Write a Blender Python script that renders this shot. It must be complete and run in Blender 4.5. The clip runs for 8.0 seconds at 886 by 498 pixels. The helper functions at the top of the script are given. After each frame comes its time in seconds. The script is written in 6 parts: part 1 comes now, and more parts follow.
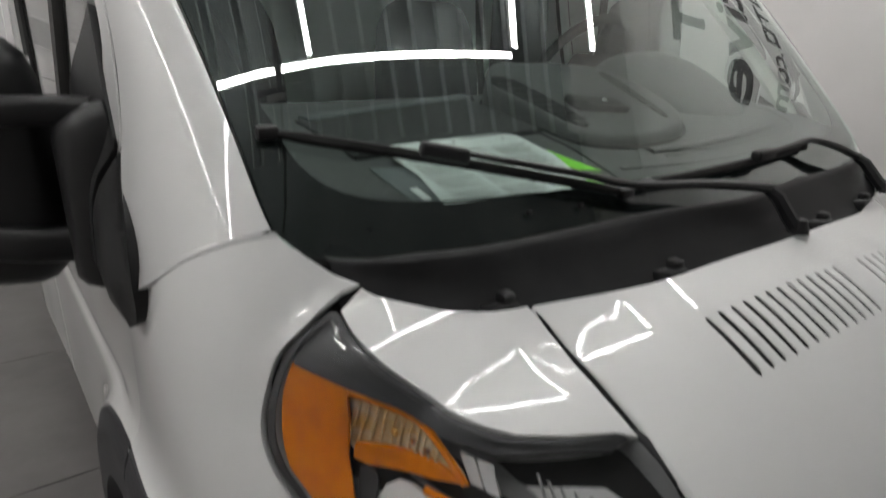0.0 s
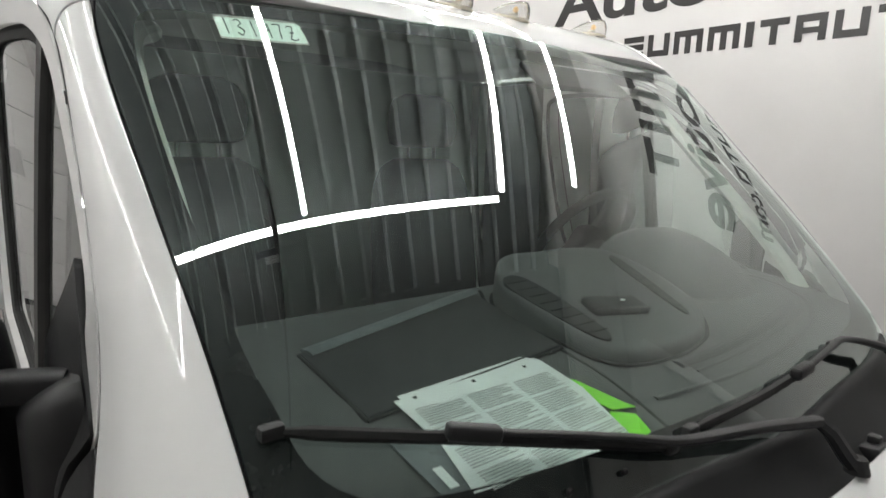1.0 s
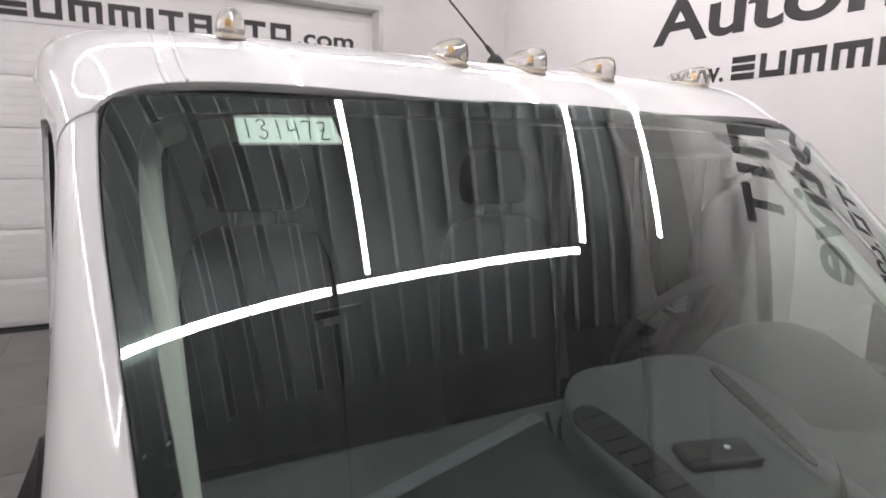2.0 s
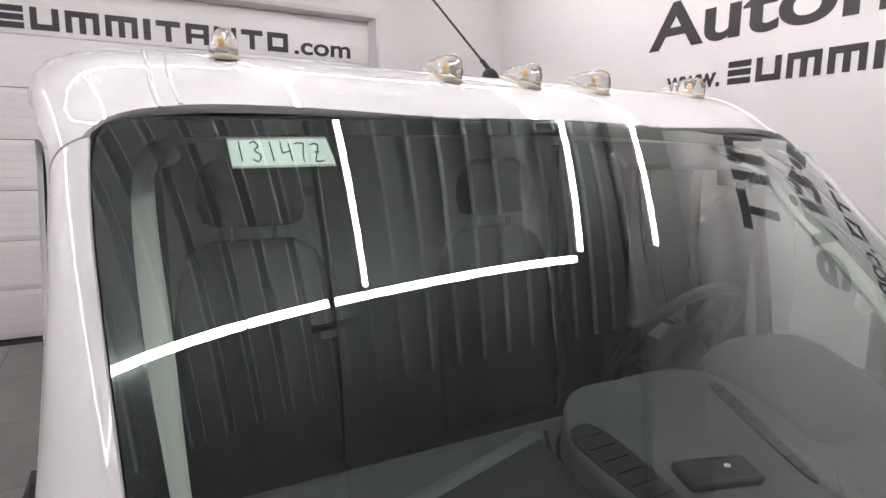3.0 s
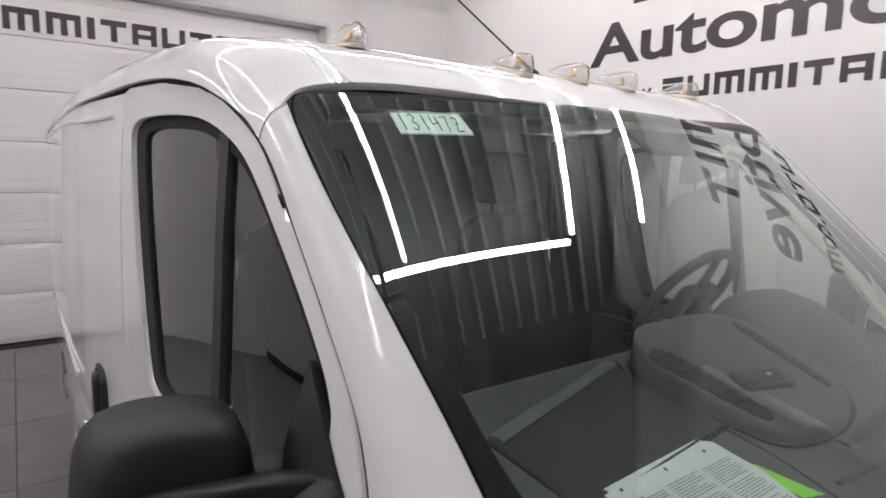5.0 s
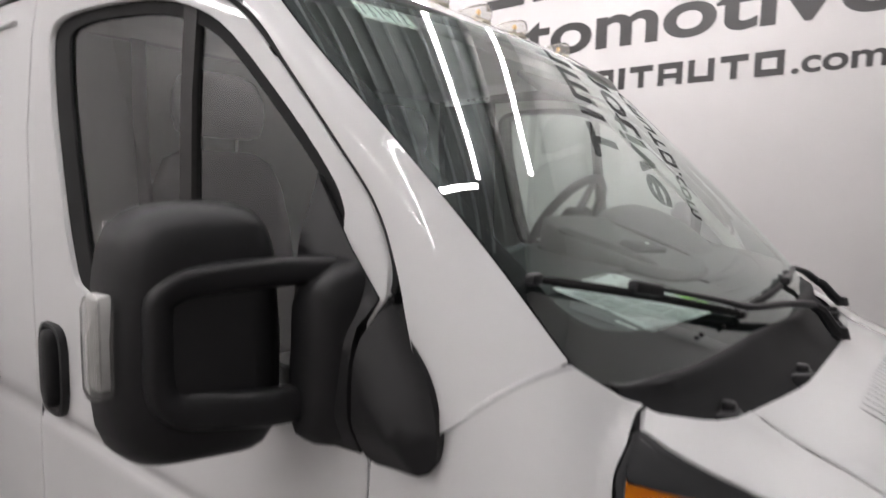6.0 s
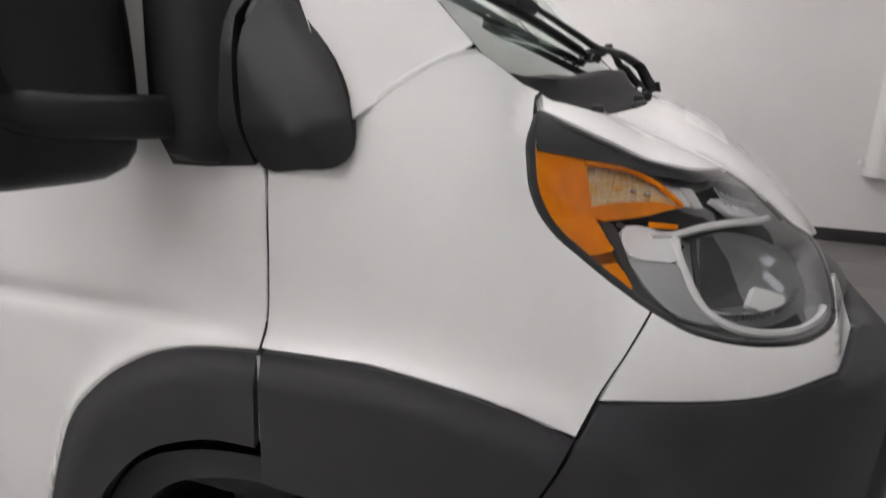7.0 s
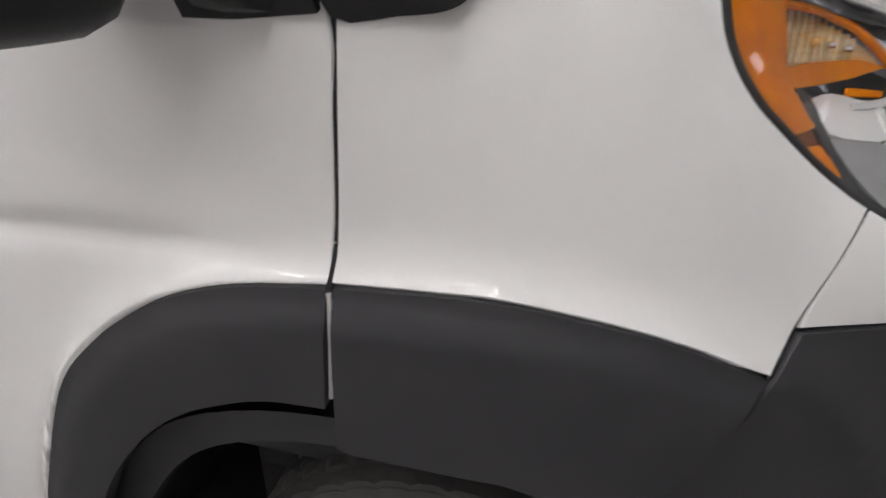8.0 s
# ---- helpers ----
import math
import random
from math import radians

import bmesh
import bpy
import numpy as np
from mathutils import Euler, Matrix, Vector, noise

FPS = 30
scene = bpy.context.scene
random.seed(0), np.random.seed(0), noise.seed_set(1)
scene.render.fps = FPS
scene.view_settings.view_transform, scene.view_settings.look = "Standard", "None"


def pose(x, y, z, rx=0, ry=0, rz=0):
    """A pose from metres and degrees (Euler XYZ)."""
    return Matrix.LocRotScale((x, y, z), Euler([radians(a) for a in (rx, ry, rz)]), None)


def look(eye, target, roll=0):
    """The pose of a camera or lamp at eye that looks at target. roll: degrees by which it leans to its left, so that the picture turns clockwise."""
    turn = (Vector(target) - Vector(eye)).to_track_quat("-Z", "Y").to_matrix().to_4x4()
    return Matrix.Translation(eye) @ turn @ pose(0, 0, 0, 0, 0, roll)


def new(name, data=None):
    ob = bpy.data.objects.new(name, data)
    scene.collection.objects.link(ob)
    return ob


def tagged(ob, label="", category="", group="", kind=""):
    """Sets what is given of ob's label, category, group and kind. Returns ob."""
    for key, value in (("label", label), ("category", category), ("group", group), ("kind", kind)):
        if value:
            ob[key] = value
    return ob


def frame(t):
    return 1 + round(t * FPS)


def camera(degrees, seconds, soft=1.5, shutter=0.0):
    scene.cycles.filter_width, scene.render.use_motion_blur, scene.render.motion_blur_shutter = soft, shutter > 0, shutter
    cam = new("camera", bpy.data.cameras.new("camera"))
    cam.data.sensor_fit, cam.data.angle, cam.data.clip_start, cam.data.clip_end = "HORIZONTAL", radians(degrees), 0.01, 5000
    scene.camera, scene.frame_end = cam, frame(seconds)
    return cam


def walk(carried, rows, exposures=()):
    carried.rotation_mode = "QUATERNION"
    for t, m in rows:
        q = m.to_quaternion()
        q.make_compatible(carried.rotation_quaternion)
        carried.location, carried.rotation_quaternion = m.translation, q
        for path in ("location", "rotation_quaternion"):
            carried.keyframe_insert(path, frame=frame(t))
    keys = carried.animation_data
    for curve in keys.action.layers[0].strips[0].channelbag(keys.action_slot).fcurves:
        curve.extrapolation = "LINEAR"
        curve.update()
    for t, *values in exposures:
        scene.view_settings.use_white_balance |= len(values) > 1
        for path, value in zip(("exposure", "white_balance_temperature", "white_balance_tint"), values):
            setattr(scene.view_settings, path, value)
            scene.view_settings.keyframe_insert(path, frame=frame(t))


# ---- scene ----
cam = camera(74.0, 8.0, shutter=0.35)
PATH = [
    (0, (0.817, -1.09, 1.726), (-0.689, 0.025, 1.026), 2.3),
    (0.5, (0.719, -1.071, 1.853), (-0.821, 0.094, 1.332), 2.0),
    (1, (0.653, -1.047, 1.919), (-0.903, 0.155, 1.552), 1.9),
    (1.5, (0.572, -0.975, 1.981), (-1.033, 0.171, 1.644), 1.9),
    (2, (0.504, -0.863, 2.08), (-1.229, 0.08, 1.749), 1.2),
    (2.2, (0.495, -0.817, 2.091), (-1.264, 0.088, 1.798), 0.2),
    (3.3, (0.506, -0.875, 2.106), (-1.223, 0.078, 1.785), 0.7),
    (3.5, (0.541, -0.896, 2.106), (-1.208, 0.019, 1.786), 0.9),
    (4, (0.608, -1.062, 2.106), (-1.124, -0.113, 1.791), 0.8),
    (4.2, (0.616, -1.125, 2.1), (-1.101, -0.149, 1.787), 1.0),
    (5.3, (0.469, -1.369, 1.946), (-1.048, -0.087, 1.708), 1.4),
    (5.5, (0.478, -1.433, 1.882), (-0.968, -0.067, 1.668), 1.7),
    (6, (0.505, -1.585, 1.719), (-0.757, -0.045, 1.522), 1.4),
    (6.5, (0.471, -1.676, 1.527), (-0.487, 0.05, 1.211), 1.4),
    (7, (0.378, -1.667, 1.46), (-0.243, 0.137, 0.86), 1.1),
    (7.5, (0.237, -1.571, 1.418), (-0.201, 0.202, 0.603), 1.3),
    (8, (0.124, -1.519, 1.373), (-0.306, 0.216, 0.476), 0.5),
]
EXPOSURES = [(0, -0.12, 6500, 9), (0.5, 0.10, 6500, 7), (1.2, 0.20, 6500, 7), (2.1, 0.20, 6500, 19), (4.2, 0.22, 6500, 19), (5.3, 0.0, 6500, 16), (6.5, 0.42, 6500, 15), (7.0, 0.56, 6500, 13), (8, 0.58, 6500, 13)]

walk(cam, [(t, look(eye, target, roll)) for t, eye, target, roll in PATH], EXPOSURES)

# ---- light: the sky is shut out, the LED tubes on the ceiling light the room ----
world = bpy.data.worlds.new("world")
scene.world = world
world.use_nodes = True
world.node_tree.nodes["Background"].inputs[0].default_value = (0.75, 0.8, 0.85, 1)
world.node_tree.nodes["Background"].inputs[1].default_value = 0.02
LED_POWER = 36.5

# daylight through the wide window in the wall ahead of the van
day = bpy.data.lights.new("window_daylight", "AREA")
day.shape, day.size, day.size_y = "RECTANGLE", 0.8, 0.7
day.energy, day.color = 2.0, (0.95, 0.97, 1.0)
day_ob = bpy.data.objects.new("window_daylight", day)
scene.collection.objects.link(day_ob)
day_ob.matrix_world = Matrix.Translation((6.44, 2.10, 4.05)) @ Matrix.Rotation(radians(90), 4, "Y")

# ---- room and van sizes ----
WALL_LEFT, WALL_RIGHT, WALL_REAR, WALL_FRONT, CEIL = 4.313, -5.2, -7.2, 6.4, 4.8


# ---- materials ----
def material(name):
    m = bpy.data.materials.new(name)
    m.use_nodes = True
    nt = m.node_tree
    return m, nt, nt.nodes["Principled BSDF"]


def node(nt, kind, **values):
    n = nt.nodes.new(kind)
    for k, v in values.items():
        n.inputs[k.replace("_", " ")].default_value = v
    return n


def texture(nt, scale, detail=4.0, rough=0.6, stretch=(1, 1, 1)):
    co = nt.nodes.new("ShaderNodeTexCoord")
    mp = nt.nodes.new("ShaderNodeMapping")
    mp.inputs["Scale"].default_value = stretch
    n = node(nt, "ShaderNodeTexNoise", Scale=scale, Detail=detail, Roughness=rough)
    nt.links.new(co.outputs["Object"], mp.inputs["Vector"])
    nt.links.new(mp.outputs["Vector"], n.inputs["Vector"])
    return n


def ramp(nt, src, c0, c1, p0=0.35, p1=0.65):
    r = nt.nodes.new("ShaderNodeValToRGB")
    r.color_ramp.elements[0].color, r.color_ramp.elements[1].color = (*c0, 1), (*c1, 1)
    r.color_ramp.elements[0].position, r.color_ramp.elements[1].position = p0, p1
    nt.links.new(src, r.inputs["Fac"])
    return r


def surface(name, c0, c1, rough=0.5, metal=0.0, scale=6.0, fine=120.0, bump=0.0, rough_var=0.06, coat=0.0, coat_rough=0.03, spec=0.5,
            stretch=(1, 1, 1)):
    """A surface whose colour wanders between c0 and c1, with fine grain in gloss and relief."""
    m, nt, b = material(name)
    big = texture(nt, scale, 5.0, 0.6, stretch)
    nt.links.new(ramp(nt, big.outputs["Fac"], c0, c1).outputs["Color"], b.inputs["Base Color"])
    small = texture(nt, fine, 3.0, 0.6, stretch)
    r = nt.nodes.new("ShaderNodeMapRange")
    r.inputs["To Min"].default_value, r.inputs["To Max"].default_value = rough - rough_var, rough + rough_var
    nt.links.new(big.outputs["Fac"], r.inputs["Value"])
    nt.links.new(r.outputs["Result"], b.inputs["Roughness"])
    b.inputs["Metallic"].default_value = metal
    b.inputs["Specular IOR Level"].default_value = spec
    b.inputs["Coat Weight"].default_value, b.inputs["Coat Roughness"].default_value = coat, coat_rough
    if bump:
        bp = node(nt, "ShaderNodeBump", Strength=bump, Distance=0.0015)
        nt.links.new(small.outputs["Fac"], bp.inputs["Height"])
        nt.links.new(bp.outputs["Normal"], b.inputs["Normal"])
    return m


def glow(name, colour, strength):
    m, nt, b = material(name)
    b.inputs["Base Color"].default_value = (0.9, 0.9, 0.9, 1)
    b.inputs["Emission Color"].default_value = (*colour, 1)
    b.inputs["Emission Strength"].default_value = strength
    return m


def pane(name, tint, ior=1.5, rough=0.0, veil=0.0, faces=1):
    """Clear sheet glass: lets light straight through with its tint, and mirrors by Fresnel."""
    m = bpy.data.materials.new(name)
    m.use_nodes = True
    nt = m.node_tree
    nt.nodes.remove(nt.nodes["Principled BSDF"])
    out = nt.nodes["Material Output"]
    tr = nt.nodes.new("ShaderNodeBsdfTransparent")
    tr.inputs["Color"].default_value = (*tint, 1)
    gl = nt.nodes.new("ShaderNodeBsdfGlossy")
    gl.inputs["Roughness"].default_value = rough
    if faces == 2:
        gl.inputs["Color"].default_value = (*[1 - 0.35 * (max(tint) - c) for c in tint], 1)
    fr = node(nt, "ShaderNodeFresnel", IOR=ior)
    body = tr
    # veil: share of pale diffuse mixed into the clear sheet
    if veil:
        df = nt.nodes.new("ShaderNodeBsdfDiffuse")
        df.inputs["Color"].default_value = (0.85, 0.84, 0.81, 1)
        body = nt.nodes.new("ShaderNodeMixShader")
        haze = texture(nt, 60.0, 4.0)
        r = nt.nodes.new("ShaderNodeMapRange")
        r.inputs["To Min"].default_value, r.inputs["To Max"].default_value = veil * 0.6, veil * 1.4
        nt.links.new(haze.outputs["Fac"], r.inputs["Value"])
        nt.links.new(r.outputs["Result"], body.inputs["Fac"])
        nt.links.new(tr.outputs["BSDF"], body.inputs[1])
        nt.links.new(df.outputs["BSDF"], body.inputs[2])
    mix = nt.nodes.new("ShaderNodeMixShader")
    gloss = fr.outputs["Fac"]
    if faces == 2:
        # both faces of the sheet mirror: 2R / (1 + R)
        twice, plus, share = (nt.nodes.new("ShaderNodeMath") for _ in range(3))
        twice.operation, plus.operation, share.operation = "MULTIPLY", "ADD", "DIVIDE"
        twice.inputs[1].default_value, plus.inputs[1].default_value = 2.0, 1.0
        nt.links.new(gloss, twice.inputs[0])
        nt.links.new(gloss, plus.inputs[0])
        nt.links.new(twice.outputs[0], share.inputs[0])
        nt.links.new(plus.outputs[0], share.inputs[1])
        gloss = share.outputs[0]
    nt.links.new(gloss, mix.inputs["Fac"])
    nt.links.new(body.outputs[0], mix.inputs[1])
    nt.links.new(gl.outputs["BSDF"], mix.inputs[2])
    nt.links.new(mix.outputs["Shader"], out.inputs["Surface"])
    return m


WHITE_PAINT = surface("white_car_paint", (0.77, 0.77, 0.765), (0.80, 0.80, 0.795), 0.45, 0, 3.0, 400.0, 0.012, 0.03, 1.0, 0.02, spec=0.15)
BLACK_PLASTIC = surface("grained_black_plastic", (0.008, 0.008, 0.009), (0.013, 0.013, 0.014), 0.43, 0, 14.0, 900.0, 0.25, 0.05, spec=0.48)
COWL_GREY = surface("weathered_cowl_plastic", (0.016, 0.016, 0.017), (0.024, 0.024, 0.025), 0.55, 0, 10.0, 500.0, 0.3, 0.06, spec=0.28)
SEAM_GREY = surface("grey_body_sealant", (0.56, 0.56, 0.56), (0.64, 0.64, 0.64), 0.6, 0, 20.0)
FLARE_PLASTIC = surface("dark_grey_plastic", (0.030, 0.030, 0.034), (0.038, 0.038, 0.042), 0.50, 0, 8.0, 900.0, 0.2, 0.05)
GLOSS_BLACK = surface("black_ceramic_band", (0.010, 0.011, 0.012), (0.014, 0.015, 0.016), 0.10, 0, 8.0, 300.0, 0.0, 0.03)
RUBBER = surface("black_rubber", (0.008, 0.008, 0.008), (0.015, 0.015, 0.0145), 0.62, 0, 30.0, 300.0, 0.3, 0.06, spec=0.3)
TYRE = surface("tyre_rubber", (0.022, 0.021, 0.020), (0.040, 0.038, 0.036), 0.75, 0, 25.0, 200.0, 0.4, 0.06)
POST_GREY = surface("weathered_black_trim", (0.018, 0.0165, 0.016), (0.028, 0.026, 0.025), 0.55, 0, 10.0, 400.0, 0.2, 0.05)
GAP_BLACK = surface("underbody_black", (0.010, 0.010, 0.010), (0.016, 0.016, 0.016), 0.85, 0, 12.0, 200.0, 0.2, 0.05)
# its pale veil (0.014) is added to lift the dark cabin behind the glass
WINDSCREEN = pane("windscreen_glass", (0.80, 0.95, 0.89), 1.85, 0.0, 0.014, 2)
SIDE_GLASS = pane("side_window_glass", (0.66, 0.685, 0.67), 1.52, 0.0, 0.0, 2)
LENS_CLEAR = pane("clear_lens", (0.97, 0.975, 0.98), 1.46, 0.0, 0.006)
LENS_WHITE = pane("ribbed_clear_lens", (0.98, 0.98, 0.97), 1.45, 0.05, 0.22)
LENS_MILK = pane("hazy_clear_lens", (0.99, 0.985, 0.975), 1.25, 0.10, 0.20)
AMBER = surface("amber_plastic", (0.76, 0.215, 0.0015), (0.88, 0.285, 0.003), 0.18, 0, 24.0, 260.0, 0.5, 0.05, 0.1, spec=0.3, stretch=(3, 3, 0.4))
AMBER_DARK = surface("shaded_amber_plastic", (0.20, 0.055, 0.004), (0.27, 0.08, 0.006), 0.25, 0, 24.0)
GOLD_MIRROR = surface("amber_lit_reflector", (0.86, 0.56, 0.16), (0.92, 0.84, 0.60), 0.24, 0.1, 60.0, 160.0, 1.0, 0.08, stretch=(0.4, 0.4, 2))
AMBER_BULB = surface("amber_bulb", (0.80, 0.46, 0.14), (0.88, 0.55, 0.20), 0.2, 0, 30.0)
BRIGHT_CHROME = surface("bright_reflector", (0.80, 0.80, 0.80), (0.9, 0.9, 0.9), 0.07, 1.0, 10.0, 200.0, 0.1, 0.03)
SILVER = surface("satin_silver_trim", (0.72, 0.72, 0.715), (0.82, 0.82, 0.815), 0.24, 0.2, 10.0, 200.0, 0.05, 0.05)
LAMP_GREY = surface("lamp_housing_grey", (0.28, 0.282, 0.286), (0.34, 0.342, 0.346), 0.30, 0.0, 10.0, 300.0, 0.05, 0.04)
LAMP_MID = surface("lamp_shade_grey", (0.17, 0.172, 0.176), (0.22, 0.222, 0.226), 0.30, 0.0, 10.0, 300.0, 0.05, 0.04)
LAMP_BLACK = surface("lamp_housing_black", (0.040, 0.040, 0.042), (0.055, 0.055, 0.057), 0.34, 0, 10.0, 300.0, 0.05, 0.04)
DASH_GREY = surface("dash_soft_plastic", (0.064, 0.068, 0.068), (0.088, 0.092, 0.092), 0.58, 0, 8.0, 700.0, 0.35, 0.05)
DASH_DARK = surface("dash_dark_plastic", (0.020, 0.022, 0.023), (0.031, 0.033, 0.034), 0.5, 0, 8.0, 700.0, 0.3, 0.05)
TRIM_LIGHT = surface("pale_pillar_trim", (0.70, 0.73, 0.66), (0.76, 0.79, 0.72), 0.7, 0, 8.0, 500.0, 0.25, 0.05)
SEAT_CLOTH = surface("dark_seat_cloth", (0.014, 0.015, 0.017), (0.022, 0.023, 0.026), 0.9, 0, 18.0, 900.0, 0.6, 0.05)
STEEL = surface("bright_steel", (0.55, 0.55, 0.55), (0.7, 0.7, 0.7), 0.22, 1.0, 20.0, 200.0, 0.1, 0.05)
WALL_WHITE = surface("white_wall_paint", (0.63, 0.612, 0.605), (0.675, 0.657, 0.65), 0.75, 0, 0.8, 160.0, 0.15, 0.08)
DOOR_WHITE = surface("white_door_steel", (0.77, 0.748, 0.742), (0.81, 0.79, 0.784), 0.5, 0, 1.2, 200.0, 0.15, 0.06)
FRAME_GREY = surface("light_grey_frame", (0.50, 0.49, 0.49), (0.58, 0.57, 0.57), 0.55, 0, 3.0, 160.0, 0.15, 0.06)
BASEBOARD_DARK = surface("dark_vinyl_base", (0.020, 0.019, 0.019), (0.032, 0.030, 0.030), 0.5, 0, 4.0, 200.0, 0.15, 0.06)
FLOOR_GREY = surface("grey_floor_tile", (0.150, 0.140, 0.138), (0.215, 0.202, 0.198), 0.36, 0, 1.6, 60.0, 0.12, 0.10)
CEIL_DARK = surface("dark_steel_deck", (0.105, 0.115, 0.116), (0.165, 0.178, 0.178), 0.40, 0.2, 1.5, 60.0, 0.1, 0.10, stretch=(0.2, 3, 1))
SIGN_BLACK = surface("black_vinyl_lettering", (0.016, 0.014, 0.014), (0.026, 0.023, 0.023), 0.45, 0, 4.0, 200.0, 0.05, 0.05)
PAPER = surface("white_paper", (0.83, 0.86, 0.85), (0.87, 0.90, 0.89), 0.8, 0, 6.0, 200.0, 0.1, 0.05)
PAPER_GREY = surface("grey_booklet_cover", (0.10, 0.115, 0.12), (0.14, 0.155, 0.16), 0.5, 0, 8.0, 200.0, 0.1, 0.05)
INK = surface("grey_print", (0.30, 0.32, 0.315), (0.40, 0.42, 0.415), 0.8, 0, 40.0)
INK_DARK = surface("dark_ink", (0.02, 0.035, 0.03), (0.04, 0.055, 0.05), 0.6, 0, 40.0)
TAG_GREEN = surface("lime_green_tag", (0.22, 0.80, 0.02), (0.28, 0.86, 0.03), 0.6, 0, 10.0)
STICKER = surface("pale_green_sticker", (0.78, 0.86, 0.80), (0.83, 0.90, 0.85), 0.55, 0, 10.0)
STICKER_EDGE = surface("sticker_border", (0.42, 0.40, 0.36), (0.5, 0.47, 0.42), 0.6, 0, 10.0)
RIB_LIT = surface("tube_lit_rib_side", (0.32, 0.335, 0.34), (0.45, 0.47, 0.47), 0.40, 0.2, 2.0, 60.0, 0.1, 0.1)
CABIN_GREY = surface("cabin_grey_steel", (0.80, 0.86, 0.82), (0.84, 0.90, 0.86), 0.6, 0, 3.0, 200.0, 0.2, 0.06)
CLEAR_PANE = pane("clear_window_glass", (0.95, 0.96, 0.96), 1.5)
DAY_SKY = glow("overcast_daylight", (0.84, 0.92, 1.0), 1.5)
LED = glow("led_tube", (1.0, 0.985, 0.965), LED_POWER)


# ---- building helpers ----
def curve(pts, n=6, closed=False):
    """A smooth line through pts (Catmull-Rom), n steps a span."""
    P = [np.array(p, float) for p in pts]
    out, m = [], len(P)
    for i in range(m if closed else m - 1):
        g = lambda k: P[k % m] if closed else P[min(max(k, 0), m - 1)]
        a, b, c, d = g(i - 1), g(i), g(i + 1), g(i + 2)
        for s in range(n):
            t = s / n
            out.append(0.5 * (2 * b + (c - a) * t + (2 * a - 5 * b + 4 * c - d) * t * t + (3 * b - a - 3 * c + d) * t ** 3))
    if not closed:
        out.append(P[-1])
    return out


def lerp(x, table):
    return float(np.interp(x, [a for a, _ in table], [b for _, b in table]))


def ease(table):
    """A smooth function through the table's points, with no overshoot."""
    xs, ys = np.array([a for a, _ in table], float), np.array([b for _, b in table], float)
    d = np.diff(ys) / np.diff(xs)
    m = np.zeros(len(xs))
    m[0], m[-1] = d[0], d[-1]
    for i in range(1, len(xs) - 1):
        m[i] = 0 if d[i - 1] * d[i] <= 0 else 2 * d[i - 1] * d[i] / (d[i - 1] + d[i])

    def f(x):
        x = min(max(x, xs[0]), xs[-1])
        i = min(int(np.searchsorted(xs, x, "right")) - 1, len(xs) - 2)
        h = xs[i + 1] - xs[i]
        t = (x - xs[i]) / h
        return float(ys[i] * (1 + 2 * t) * (1 - t) ** 2 + m[i] * h * t * (1 - t) ** 2 + ys[i + 1] * t * t * (3 - 2 * t) + m[i + 1] * h * t * t * (t - 1))
    return f


def smooth(a, b, x):
    t = min(max((x - a) / (b - a), 0.0), 1.0)
    return t * t * (3 - 2 * t)


def thing(name, label, category, at=(0, 0, 0), group="", kind=""):
    ob = new(name)
    ob.empty_display_size = 0.1
    ob.location = at
    return tagged(ob, label, category, group, kind)


def place(ob, parent):
    """Hangs ob under parent, with ob's mesh in world places."""
    ob.parent = parent
    root = Vector((0, 0, 0))
    p = parent
    while p:
        root += p.location
        p = p.parent
    ob.location = -root
    return ob


def mesh_ob(name, verts, faces, mat, parent=None, normals=None, shade=True, label=""):
    me = bpy.data.meshes.new(name)
    me.from_pydata([tuple(v) for v in verts], [], faces)
    me.materials.append(mat)
    me.validate()
    if shade:
        me.polygons.foreach_set("use_smooth", [True] * len(me.polygons))
    if normals is not None and len(normals) == len(me.vertices):
        me.normals_split_custom_set_from_vertices([tuple(v) for v in normals])
    me.update()
    ob = new(name, me)
    if label:
        ob["label"] = label
    return place(ob, parent) if parent else ob


def part(name, bm, mat, parent, label="", shade=False, angle=35):
    """One mesh object under a thing or a part, its bmesh in world places."""
    bmesh.ops.recalc_face_normals(bm, faces=bm.faces)
    me = bpy.data.meshes.new(name)
    bm.to_mesh(me)
    bm.free()
    me.materials.append(mat)
    me.polygons.foreach_set("use_smooth", [True] * len(me.polygons))
    me.set_sharp_from_angle(angle=radians(angle))
    ob = new(name, me)
    if label:
        ob["label"] = label
    return place(ob, parent) if parent else ob


def add_box(bm, c, s, bevel=0.0, seg=2, rot=None):
    """A bevelled box of size s round c, turned by rot (a Matrix)."""
    b = bmesh.new()
    bmesh.ops.create_cube(b, size=1.0, matrix=Matrix.Diagonal((*s, 1)))
    if bevel:
        bmesh.ops.bevel(b, geom=b.edges[:], offset=min(bevel, 0.49 * min(s)), segments=seg, affect="EDGES", profile=0.5)
    m = Matrix.Translation(c) @ (rot.to_4x4() if rot else Matrix())
    bmesh.ops.transform(b, matrix=m, verts=b.verts)
    me = bpy.data.meshes.new("tmp")
    b.to_mesh(me)
    b.free()
    bm.from_mesh(me)
    bpy.data.meshes.remove(me)
    return bm


def box(c, s, bevel=0.0, seg=2, rot=None):
    return add_box(bmesh.new(), c, s, bevel, seg, rot)


